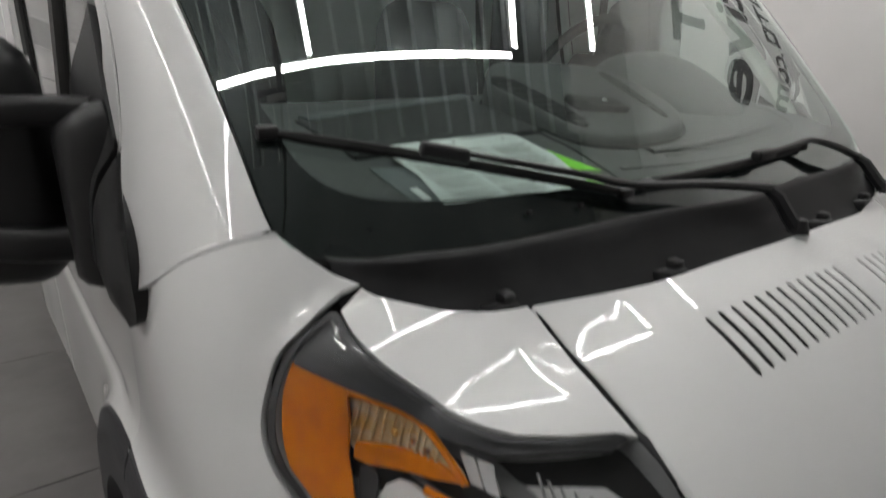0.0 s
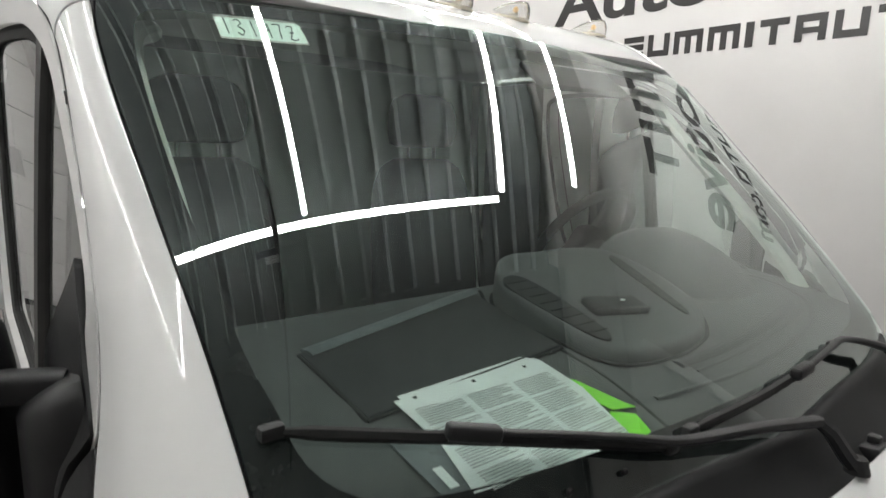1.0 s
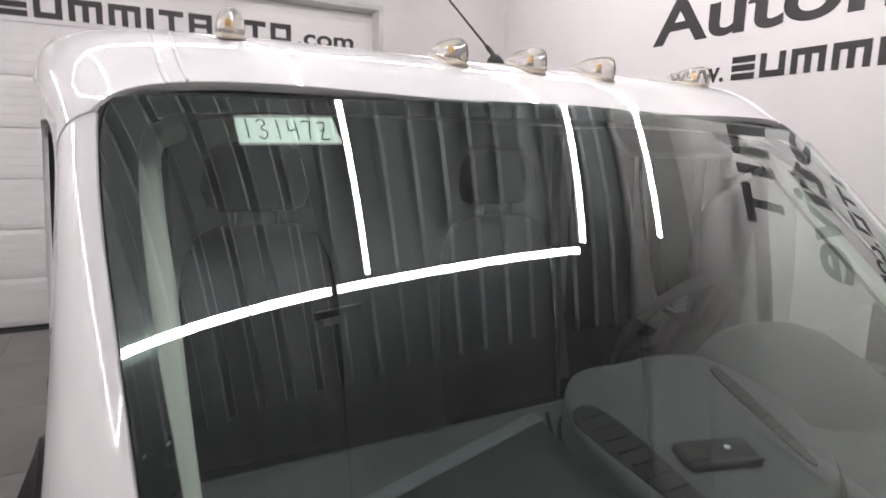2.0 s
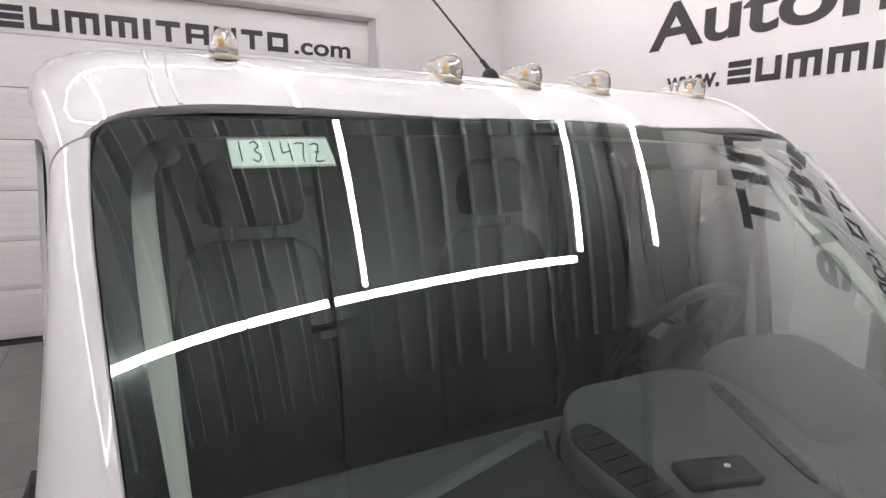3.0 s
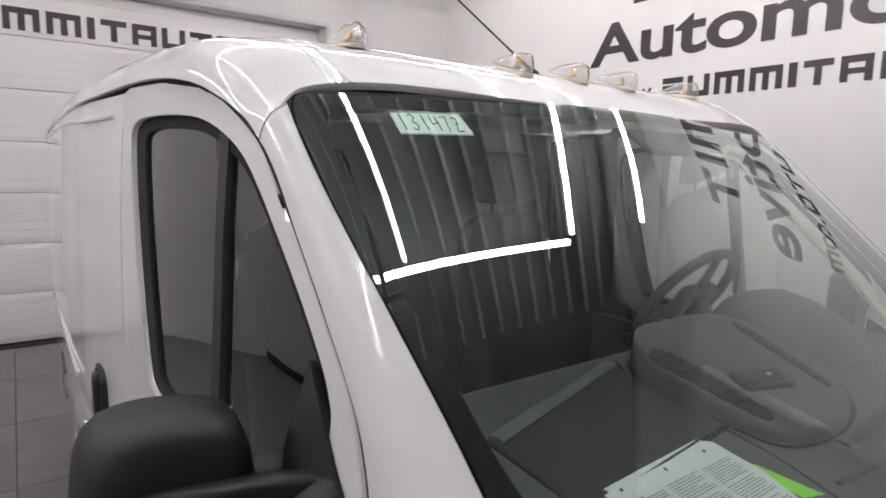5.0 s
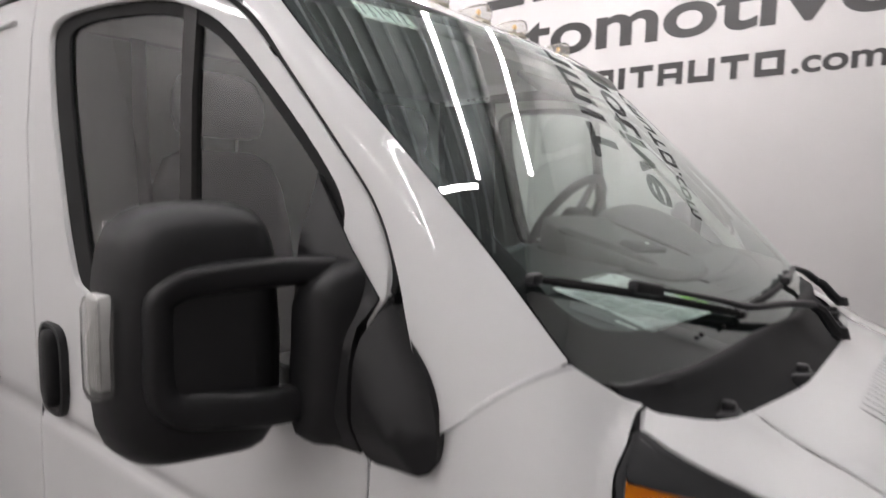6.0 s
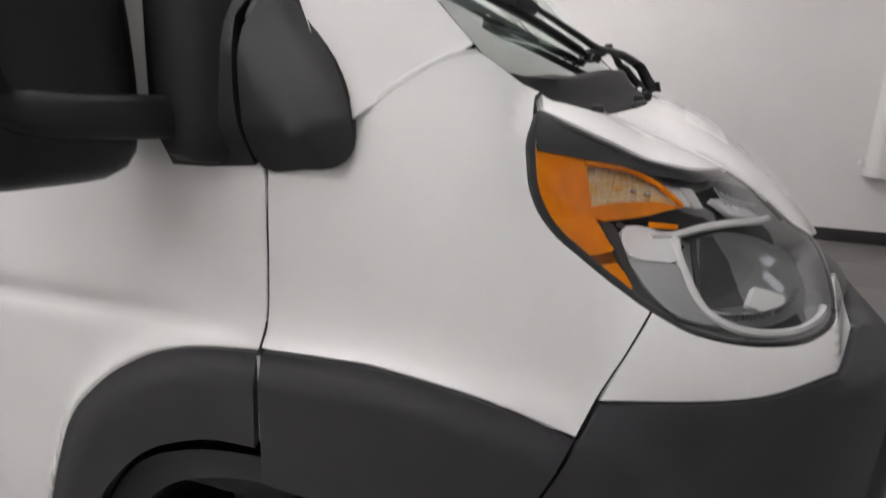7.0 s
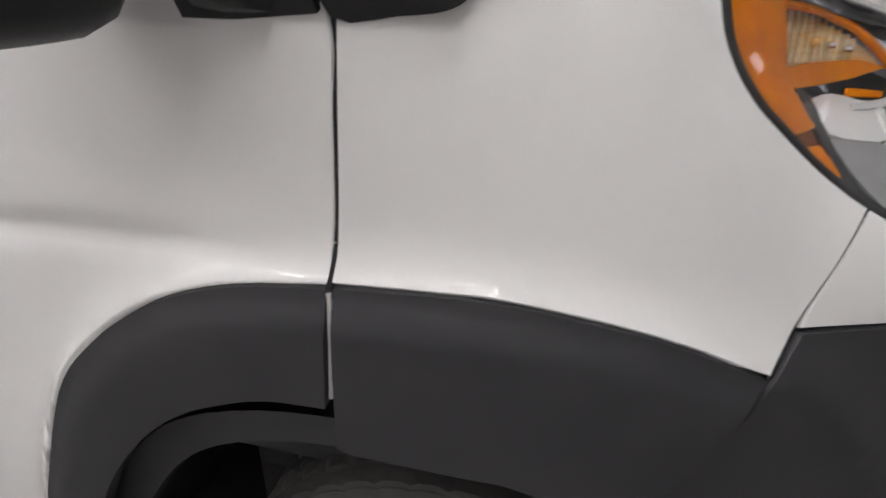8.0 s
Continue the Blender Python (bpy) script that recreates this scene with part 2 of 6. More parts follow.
def add_rings(bm, rings, caps=True, loop=True):
    """Skins a row of closed rings."""
    R = [[bm.verts.new(tuple(p)) for p in r] for r in rings]
    k = len(R[0])
    for a, b in zip(R, R[1:]):
        for i in range(k if loop else k - 1):
            j = (i + 1) % k
            bm.faces.new((a[i], a[j], b[j], b[i]))
    if caps:
        bm.faces.new(R[0][::-1])
        bm.faces.new(R[-1])
    return bm


def add_tube(bm, path, r, sides=10, squash=1.0):
    """A tube along path; r a number or one a point."""
    P = [Vector(p) for p in path]
    rings = []
    up = Vector((0, 0, 1))
    for i, p in enumerate(P):
        d = (P[min(i + 1, len(P) - 1)] - P[max(i - 1, 0)]).normalized()
        u = up if abs(d.dot(up)) < 0.95 else Vector((1, 0, 0))
        a = d.cross(u).normalized()
        b = a.cross(d).normalized()
        q = r[i] if hasattr(r, "__len__") else r
        rings.append([p + a * q * math.cos(2 * math.pi * k / sides) + b * q * squash * math.sin(2 * math.pi * k / sides) for k in range(sides)])
    return add_rings(bm, rings)


def inside(poly, x, y):
    c, j = False, len(poly) - 1
    for i in range(len(poly)):
        a, b = poly[i], poly[j]
        if (a[1] > y) != (b[1] > y) and x < (b[0] - a[0]) * (y - a[1]) / (b[1] - a[1]) + a[0]:
            c = not c
        j = i
    return c


def within(poly, P):
    """For each of the points P, whether it lies in poly."""
    c = np.zeros(len(P), bool)
    x, y = P[:, 0], P[:, 1]
    for a, b in zip(np.roll(poly, 1, 0), poly):
        if a[1] != b[1]:
            c ^= ((a[1] > y) != (b[1] > y)) & (x < (b[0] - a[0]) * (y - a[1]) / (b[1] - a[1]) + a[0])
    return c


def resample(loop, h):
    out, m = [], len(loop)
    for i in range(m):
        a, b = np.array(loop[i]), np.array(loop[(i + 1) % m])
        k = max(1, int(round(np.linalg.norm(b - a) / h)))
        out += [a + (b - a) * s / k for s in range(k)]
    return out


def panel(name, loop, surf, mat, parent, h=0.03, depth=0.012, holes=(), mirror=False, lift=0.0, label="", ref=None, edge=0.5, facing=None):
    """A sheet cut by loop (and holes) out of the surface surf(u, v), with rounded edges turned in by depth.
    mirror: the same on the van's other side. facing: the shading normal at (u, v), where the sheet rolls smoothly over its facets."""
    import collections
    from mathutils.geometry import delaunay_2d_cdt
    loops = [resample(loop, h)] + [resample(q, h) for q in holes]
    pts, edges = [], []
    for L in loops:
        k = len(pts)
        pts += [Vector((float(p[0]), float(p[1]))) for p in L]
        edges += [(k + i, k + (i + 1) % len(L)) for i in range(len(L))]
    nb = len(pts)
    bnd = np.array([tuple(p) for p in pts])
    lo, hi = bnd.min(0), bnd.max(0)
    row = 0
    grid = []
    for y in np.arange(lo[1] + h * 0.5, hi[1], h * 0.87):
        row += 1
        grid += [(x, y) for x in np.arange(lo[0] + h * (0.5 if row % 2 else 1.0), hi[0], h)]
    polys = [np.array(q, float) for q in loops]
    held = lambda P: within(polys[0], P) & ~np.any([within(q, P) for q in polys[1:]] + [np.zeros(len(P), bool)], axis=0)
    if grid:
        grid = np.array(grid)
        for p in grid[held(grid)]:
            if ((bnd - p) ** 2).sum(1).min() > (0.5 * h) ** 2:
                pts.append(Vector((float(p[0]), float(p[1]))))
    V, _, F, *_ = delaunay_2d_cdt(pts, edges, [], 0, 1e-6)
    vv = np.array([tuple(p) for p in V])
    keep = held(np.array([vv[list(f)].mean(0) for f in F]))
    F = [f for f, k in zip(F, keep) if k]
    # leave out slivers that hang on to no other face
    root = list(range(len(V)))

    def top(i):
        while root[i] != i:
            root[i] = root[root[i]]
            i = root[i]
        return i

    for f in F:
        for i in f[1:]:
            root[top(i)] = top(f[0])
    size = collections.Counter(top(f[0]) for f in F)
    big = max(size.values())
    F = [f for f in F if size[top(f[0])] >= max(0.1 * big, min(7, big))]
    flip = Vector((1, -1, 1)) if mirror else Vector((1, 1, 1))
    centre = Vector(ref) if ref else None

    def at(u, v):
        p = Vector(surf(u, v))
        return p * flip if mirror else p

    co, no = [], []
    e = 1e-3
    for p in V:
        u, v = p.x, p.y
        q = at(u, v)
        n = (at(u + e, v) - at(u - e, v)).cross(at(u, v + e) - at(u, v - e))
        n = n.normalized() if n.length > 1e-12 else Vector((0, 0, 1))
        c = centre * flip if (centre and mirror) else centre
        if n.dot(q - (c if c else Vector((min(q.x, 0.1), 0, 1.1)))) < 0:
            n = -n
        co.append(q + n * lift)
        no.append(facing(u, v) * flip if facing else n)
    faces = []
    for f in F:
        a, b, c = (co[i] for i in f)
        n = (b - a).cross(c - a)
        faces.append(tuple(f) if n.dot(no[f[0]]) > 0 else tuple(f)[::-1])
    # the turned-in edge
    if depth:
        seen = {}
        for f in faces:
            for i in range(3):
                k = (f[i], f[(i + 1) % 3])
                seen[k] = True
        rim = [k for k in seen if (k[1], k[0]) not in seen]
        first = {}
        for a, b in rim:
            t = (co[b] - co[a]).normalized()
            for i in (a, b):
                first.setdefault(i, []).append(t.cross(no[i]).normalized())
        top, low = {}, {}
        for i, outs in first.items():
            o = sum(outs, Vector()).normalized()
            top[i] = i
            if not holes:
                top[i] = len(co)
                co.append(co[i].copy())
                no.append((no[i] * edge + o).normalized())
            low[i] = len(co)
            co.append(co[i] - no[i] * depth)
            no.append(o)
        for a, b in rim:
            faces.append((top[b], top[a], low[a], low[b]))
    return mesh_ob(name, co, faces, mat, parent, no, True, label)



# ---- the room ----
def structure(name, bm, mat, label, category):
    return tagged(part(name, bm, mat, None), label, category, kind="structure")


T = 0.2
TOP, SOFFIT_Y = 5.5, 2.9
XM, XL = (WALL_REAR + WALL_FRONT) / 2, WALL_FRONT - WALL_REAR
YM, YL = (WALL_LEFT + WALL_RIGHT) / 2, WALL_LEFT - WALL_RIGHT
structure("floor", box((XM, YM, -0.1), (XL + 2 * T, YL + 2 * T, 0.192)), GAP_BLACK, "dark grout bed under the grey floor tiles", "floor")
structure("wall_left", box((XM, WALL_LEFT + T / 2, TOP / 2), (XL + 2 * T, T, TOP)), WALL_WHITE, "white painted wall with black lettering", "wall")
structure("wall_right", box((XM, WALL_RIGHT - T / 2, TOP / 2), (XL + 2 * T, T, TOP)), WALL_WHITE, "plain white painted wall", "wall")
# front wall with a wide window
WY0, WY1, WZ0, WZ1 = 1.70, 2.50, 3.60, 4.50
bm = bmesh.new()
add_box(bm, (WALL_FRONT + T / 2, (WALL_RIGHT + WY0) / 2, TOP / 2), (T, WY0 - WALL_RIGHT, TOP))
add_box(bm, (WALL_FRONT + T / 2, (WY1 + WALL_LEFT) / 2, TOP / 2), (T, WALL_LEFT - WY1, TOP))
add_box(bm, (WALL_FRONT + T / 2, (WY0 + WY1) / 2, WZ0 / 2), (T, WY1 - WY0, WZ0))
add_box(bm, (WALL_FRONT + T / 2, (WY0 + WY1) / 2, (WZ1 + TOP) / 2), (T, WY1 - WY0, TOP - WZ1))
structure("wall_front", bm, WALL_WHITE, "white painted wall with a wide window", "wall")
win_ob = tagged(new("window_1"), "wide grey framed window with daylight behind", "window", kind="structure")
win_ob.location = (WALL_FRONT + 0.1, (WY0 + WY1) / 2, WZ0)
bm = bmesh.new()
for y in (WY0 + 0.03, WY1 - 0.03, (2 * WY0 + WY1) / 3, (WY0 + 2 * WY1) / 3):
    add_box(bm, (WALL_FRONT + 0.10, y, (WZ0 + WZ1) / 2), (0.06, 0.06, WZ1 - WZ0), 0.006)
for z in (WZ0 + 0.03, WZ1 - 0.03):
    add_box(bm, (WALL_FRONT + 0.10, (WY0 + WY1) / 2, z), (0.058, WY1 - WY0, 0.06), 0.006)
part("window_frame", bm, FRAME_GREY, win_ob)
for k in range(3):
    c = WY0 + (WY1 - WY0) * (k + 0.5) / 3
    part("pane", box((WALL_FRONT + 0.11, c, (WZ0 + WZ1) / 2), (0.006, (WY1 - WY0) / 3 - 0.07, WZ1 - WZ0 - 0.12)), CLEAR_PANE, win_ob).visible_shadow = False
structure("backdrop", box((WALL_FRONT + T + 0.6, (WY0 + WY1) / 2, 3.4), (0.05, 7.0, 6.0)), DAY_SKY, "pale overcast daylight outside the window", "backdrop")
# rear wall with the overhead door's opening
OY0, OY1, OZ = -3.05, 2.274, 3.9
bm = bmesh.new()
add_box(bm, (WALL_REAR - T, (OY1 + WALL_LEFT) / 2, TOP / 2), (2 * T, WALL_LEFT - OY1, TOP))
add_box(bm, (WALL_REAR - T, (OY0 + WALL_RIGHT) / 2, TOP / 2), (2 * T, OY0 - WALL_RIGHT, TOP))
add_box(bm, (WALL_REAR - T, (OY0 + OY1) / 2, (OZ + TOP) / 2), (2 * T, OY1 - OY0, TOP - OZ))
structure("wall_rear", bm, WALL_WHITE, "white painted wall with a wide overhead door opening", "wall")
bm = bmesh.new()
add_box(bm, (WALL_REAR + 0.012, OY1 + 0.03, OZ / 2), (0.024, 0.06, OZ), 0.004)
add_box(bm, (WALL_REAR + 0.012, OY0 - 0.03, OZ / 2), (0.024, 0.06, OZ), 0.004)
add_box(bm, (WALL_REAR + 0.012, (OY0 + OY1) / 2, OZ + 0.03), (0.024, OY1 - OY0 + 0.12, 0.06), 0.004)
structure("trim_1", bm, FRAME_GREY, "grey steel edge trim round the overhead door opening", "trim")
for nm, c, s in (("baseboard_1", (XM, WALL_LEFT - 0.006, 0.06), (XL, 0.012, 0.12)), ("baseboard_2", (XM, WALL_RIGHT + 0.006, 0.06), (XL, 0.012, 0.12)),
                 ("baseboard_3", (WALL_FRONT - 0.006, YM, 0.06), (0.012, YL - 0.03, 0.12)),
                 ("baseboard_4", (WALL_REAR + 0.006, (OY1 + 0.06 + WALL_LEFT) / 2, 0.06), (0.012, WALL_LEFT - OY1 - 0.1, 0.12))):
    structure(nm, box(c, s, 0.003), BASEBOARD_DARK, "dark vinyl baseboard", "baseboard")
# ribbed steel deck; ribs run along the van
bm = bmesh.new()
prof = []
y = WALL_RIGHT
while y < SOFFIT_Y - 0.2:
    w = random.uniform(0.09, 0.16)
    prof += [(y, CEIL), (y + w, CEIL), (y + w + 0.016, CEIL + 0.045), (y + 0.222, CEIL + 0.045)]
    y += 0.24
a = [bm.verts.new((WALL_REAR - T, p, z)) for p, z in prof]
b = [bm.verts.new((1.15, p, z)) for p, z in prof]
for i in range(len(prof) - 1):
    bm.faces.new((a[i], a[i + 1], b[i + 1], b[i]))
ceil_ob = structure("ceiling", bm, CEIL_DARK, "dark ribbed steel deck ceiling", "ceiling")
# rib sides coloured paler than the deck, as if catching the tubes' light
ceil_ob.data.materials.append(RIB_LIT)
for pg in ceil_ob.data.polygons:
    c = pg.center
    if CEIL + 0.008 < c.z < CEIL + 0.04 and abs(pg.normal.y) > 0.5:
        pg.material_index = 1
structure("ceiling_front", box(((1.15 + WALL_FRONT + T) / 2, (WALL_RIGHT - T + SOFFIT_Y) / 2, CEIL + 0.06), (WALL_FRONT + T - 1.15, SOFFIT_Y - WALL_RIGHT + T, 0.12)), CEIL_DARK, "plain dark ceiling ahead of the ribbed deck", "ceiling")
structure("roof_slab", box((XM, YM, TOP + 0.08), (XL + 2 * T, YL + 2 * T, 0.16)), GAP_BLACK, "plain slab above the ribbed deck", "ceiling")
# raised white bay between the deck's edge and the lettered wall
bm = bmesh.new()
add_box(bm, (XM, (SOFFIT_Y + WALL_LEFT) / 2, 5.25), (XL, WALL_LEFT - SOFFIT_Y, 0.1))
add_box(bm, (XM, SOFFIT_Y - 0.05, (CEIL + 5.3) / 2), (XL, 0.1, 5.3 - CEIL))
structure("soffit", bm, WALL_WHITE, "white painted ceiling bay along the lettered wall", "ceiling")

# floor tiles, each its own piece
floor_ob = bpy.data.objects["floor"]
NX, NY = 12, 15
tw, tl = XL / NX, YL / NY
tile_me = None
for i in range(NX):
    for j in range(NY):
        if tile_me is None:
            bm = bmesh.new()
            add_box(bm, (0, 0, 0), (tw - 0.005, tl - 0.005, 0.01), 0.002, 1)
            tile_ob = part("tile", bm, FLOOR_GREY, None)
            tile_me = tile_ob.data
        else:
            tile_ob = new("tile", tile_me)
        tile_ob.parent = floor_ob
        tile_ob.location = (WALL_REAR + tw * (i + 0.5), WALL_RIGHT + tl * (j + 0.5), -0.005)

# overhead door: ribbed sections in tracks
door = thing("overhead_door", "white ribbed sectional overhead door with black lettering, closed", "garage door", (WALL_REAR - 0.28, (OY0 + OY1) / 2, 0))
SEC = OZ / 7
for i in range(7):
    bm = bmesh.new()
    add_box(bm, (WALL_REAR - 0.28, (OY0 + OY1) / 2, SEC * (i + 0.5)), (0.05, OY1 - OY0 + 0.1, SEC - 0.006), 0.008)
    for k in range(1, 6):
        add_box(bm, (WALL_REAR - 0.2545, (OY0 + OY1) / 2, SEC * i + SEC * k / 6), (0.004, OY1 - OY0, SEC / 6 - 0.012), 0.0015, 1)
    part("section", bm, DOOR_WHITE, door)
for yy in (-2.42, 0.4):
    bm = bmesh.new()
    for dy, dz, sy, sz in ((0, 0.16, 0.46, 0.03), (0, -0.16, 0.46, 0.03), (0.215, 0, 0.03, 0.29), (-0.215, 0, 0.03, 0.29)):
        add_box(bm, (WALL_REAR - 0.246, yy + dy, 1.62 + dz), (0.02, sy, sz), 0.006)
    if yy < 0:
        part("window_frame", bm, DOOR_WHITE, door)
        part("pane", box((WALL_REAR - 0.25, yy, 1.62), (0.008, 0.4, 0.29)), FRAME_GREY, door)
    else:
        bm.free()


# lettering on the walls
def word(name, text, u0, u1, base, cap, to_world, parent, mat=SIGN_BLACK, shear=0.0):
    """Letters of the built-in font, fitted between u0 and u1 with capitals cap high."""
    cu = bpy.data.curves.new("letters", "FONT")
    cu.body, cu.extrude, cu.offset = text, 0.02, 0.022
    tmp = new("letters", cu)
    bpy.context.view_layer.update()
    me = bpy.data.meshes.new_from_object(tmp.evaluated_get(bpy.context.evaluated_depsgraph_get()))
    bpy.data.objects.remove(tmp)
    xs = [v.co.x for v in me.vertices]
    x0, x1 = min(xs), max(xs)
    for v in me.vertices:
        u = u0 + (v.co.x - x0) / (x1 - x0) * (u1 - u0) + shear * v.co.y * cap
        v.co = to_world(u, base + v.co.y * cap / 0.72, 0.002 + (v.co.z + 0.02) * 0.06)
    me.materials.clear()
    me.materials.append(mat)
    me.name = name
    ob = new(name, me)
    return place(ob, parent)


def bars(name, u0, u1, base, cap, count, to_world, parent, stroke):
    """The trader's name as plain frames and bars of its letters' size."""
    kinds = "SVDDIT" if count == 6 else "SVDDITAVTF"
    wide = {"I": 0.42, "D": 1.2}
    unit = (u1 - u0) / sum(wide.get(k, 1.0) for k in kinds)
    u = u0
    for k in kinds:
        w = unit * wide.get(k, 1.0)
        g = unit * 0.09
        a, b = u + g, u + w - g
        u += w
        s = stroke
        rects = {"S": [(a, b, 0, s), (a, b, cap - s, cap), (a, b, (cap - s) / 2, (cap + s) / 2)],
                 "F": [(a, b, 0, s), (a, b, cap - s, cap), (a, a + s, s, cap - s), (b - s, b, s, cap - s)],
                 "V": [(a, b, 0, s), (a, a + s, s, cap), (b - s, b, s, cap)],
                 "D": [(a, b, cap - s, cap), (a, a + s, 0, cap - s), (b - s, b, 0, cap - s), ((a + b - s) / 2, (a + b + s) / 2, 0, cap - s)],
                 "I": [((a + b) / 2 - s * 0.6, (a + b) / 2 + s * 0.6, 0, cap)],
                 "T": [(a, b, cap - s, cap), ((a + b - s) / 2, (a + b + s) / 2, 0, cap - s)],
                 "A": [(a, b, cap - s, cap), (a, a + s, 0, cap - s), (b - s, b, 0, cap - s), (a + s, b - s, cap * 0.3, cap * 0.3 + s * 0.8)]}[k]
        verts, faces = [], []
        for p, q, z0, z1 in rects:
            for d in (0.002, 0.006):
                n = len(verts)
                verts += [to_world(p, base + z0, d), to_world(q, base + z0, d), to_world(q, base + z1, d), to_world(p, base + z1, d)]
                faces.append((n, n + 1, n + 2, n + 3))
            n = len(verts) - 8
            faces += [(n, n + 1, n + 5, n + 4), (n + 1, n + 2, n + 6, n + 5), (n + 2, n + 3, n + 7, n + 6), (n + 3, n, n + 4, n + 7)]
        mesh_ob(name, verts, faces, SIGN_BLACK, parent, None, False)


left = lambda u, z, d: Vector((u, WALL_LEFT - d, z))
rear = lambda u, z, d: Vector((WALL_REAR - 0.2525 + d, u, z))
sign = thing("wall_sign", "black vinyl lettering in three rows on white wall", "sign", (-2.0, WALL_LEFT, 2.8))
bars("letter_shape", -3.80, -0.10, 3.85, 0.46, 6, left, sign, 0.115)
word("lettering", "Automotive", -4.31, 0.24, 3.245, 0.46, left, sign)
word("lettering", "www.", -4.04, -3.40, 2.80, 0.20, left, sign)
bars("letter_shape", -3.34, -0.53, 2.795, 0.212, 10, left, sign, 0.058)
word("lettering", ".com", -0.50, 0.17, 2.80, 0.20, left, sign)
sign2 = thing("door_lettering", "black vinyl web address on the white overhead door", "sign", (WALL_REAR - 0.25, 0, 3.4))
word("lettering", "www.", -2.85, -2.02, 3.40, 0.23, rear, sign2)
bars("letter_shape", -1.95, 1.19, 3.40, 0.235, 10, rear, sign2, 0.064)
word("lettering", ".com", 1.24, 2.01, 3.40, 0.22, rear, sign2)


# ---- LED tubes under the ceiling ----
def light_line(p, q, joints=()):
    """One straight line of LED tubes from p to q (x, y), cut at joints (shares of its length)."""
    a, b = Vector((*p, 4.45)), Vector((*q, 4.45))
    d = b - a
    ob = thing("led_light_line", "white LED tube light line under the dark ceiling", "ceiling light", tuple((a + b) / 2), "ceiling light lines")
    cuts = [0.0, *joints, 1.0]
    rot = Vector((1, 0, 0)).rotation_difference(d.normalized()).to_matrix()
    for s, e in zip(cuts, cuts[1:]):
        m, l = a + d * (s + e) / 2, d.length * (e - s) - 0.012
        part("tube", box(m - Vector((0, 0, 0.012)), (l, 0.056, 0.03), 0.011, 2, rot), LED, ob)
    part("channel", box((a + b) / 2 + Vector((0, 0, 0.026)), (d.length, 0.03, 0.04), 0.004, 1, rot), FRAME_GREY, ob)
    for s in (0.04, 0.5, 0.96):
        bm = bmesh.new()
        add_tube(bm, [a + d * s + Vector((0, 0, 0.045)), a + d * s + Vector((0, 0, CEIL - 4.45 + 0.02))], 0.003, 6)
        part("hanger", bm, STEEL, ob)


light_line((0.345, -4.4), (0.345, 1.76), (0.29, 0.573, 0.855))
light_line((0.29, -0.02), (-2.72, -0.02), (0.58,))
light_line((0.29, 1.80), (-2.72, 1.80), (0.58,))
light_line((0.24, 2.80), (-6.6, 2.80), (0.26, 0.52, 0.78))
light_line((-2.75, -4.4), (-2.75, 2.74), (0.25, 0.5, 0.75))
light_line((0.29, -1.95), (-2.72, -1.95), (0.58,))
light_line((0.29, -4.4), (-2.72, -4.4), (0.58,))
light_line((-2.80, -0.02), (-6.4, -0.02), (0.5,))
light_line((-2.80, -4.4), (-6.4, -4.4), (0.5,))


# ---- the van: its surfaces (x ahead of the front axle, y to its left, z up) ----
Z0 = 0.95
ARCH = [(-0.635, 0.42), (-0.606, 0.64), (-0.518, 0.851), (-0.440, 0.945), (-0.355, 1.006), (-0.275, 1.037), (-0.208, 1.049), (-0.119, 1.056), (0.0, 1.066),
        (0.069, 1.065), (0.179, 1.047), (0.262, 1.022), (0.33, 0.993), (0.41, 0.93), (0.50, 0.80), (0.56, 0.64), (0.58, 0.42)]
ARCH_LINE = np.array(curve(ARCH, 40))
ARCH_POLY = [tuple(p) for p in ARCH_LINE[::6]]


def nose_w(x):
    s = min(max((x + 0.1) / 1.03, 0.0), 1.0)
    return (1 - s ** 2.5) ** 0.4


def crown(x):
    return 1.415 - 0.34 * (x - 0.317) - 1.28 * max(0.0, x - 0.42) ** 2 + 0.8 * max(0.0, 0.23 - x)


def blunt(x, z):
    """The nose rounds in quickly above the bumper."""
    return 1 - min(0.95, 3.5 * max(0.0, x - 0.68)) * smooth(1.0, 1.06, z)


def squareness(x):
    return 5 - 2.3 * smooth(0.15, 0.38, x)


def arch_bulge(x, z):
    """The panel swells outwards round the wheel arch."""
    if z < 0.3 or abs(x) > 0.95:
        return 0.0
    d = float(np.sqrt(((ARCH_LINE - (x, z)) ** 2).sum(1).min()))
    if inside(ARCH_POLY, x, z):
        return 0.030
    k = smooth(0.30, 0.38, x)
    return 0.030 * (math.exp(-d / 0.026) * (1 - k) + math.exp(-(d / 0.042) ** 2) * k)


K = 0.012
swell = ease([(0.2, 0.0), (0.23, 0.026), (0.267, 0.046), (0.31, 0.071), (0.35, 0.086), (0.39, 0.085), (0.444, 0.077), (0.5, 0.066), (0.56, 0.035), (0.63, 0.0)])


def shoulder(x, th):
    """A fuller shoulder above the headlight."""
    if not 0.2 < x < 0.63:
        return 1.0
    fall = 1 - min(max((th - 46.5) / 9.0, 0.0), 1.0) ** 1.25
    return 1 + swell(x) * fall * smooth(37, 47, th)


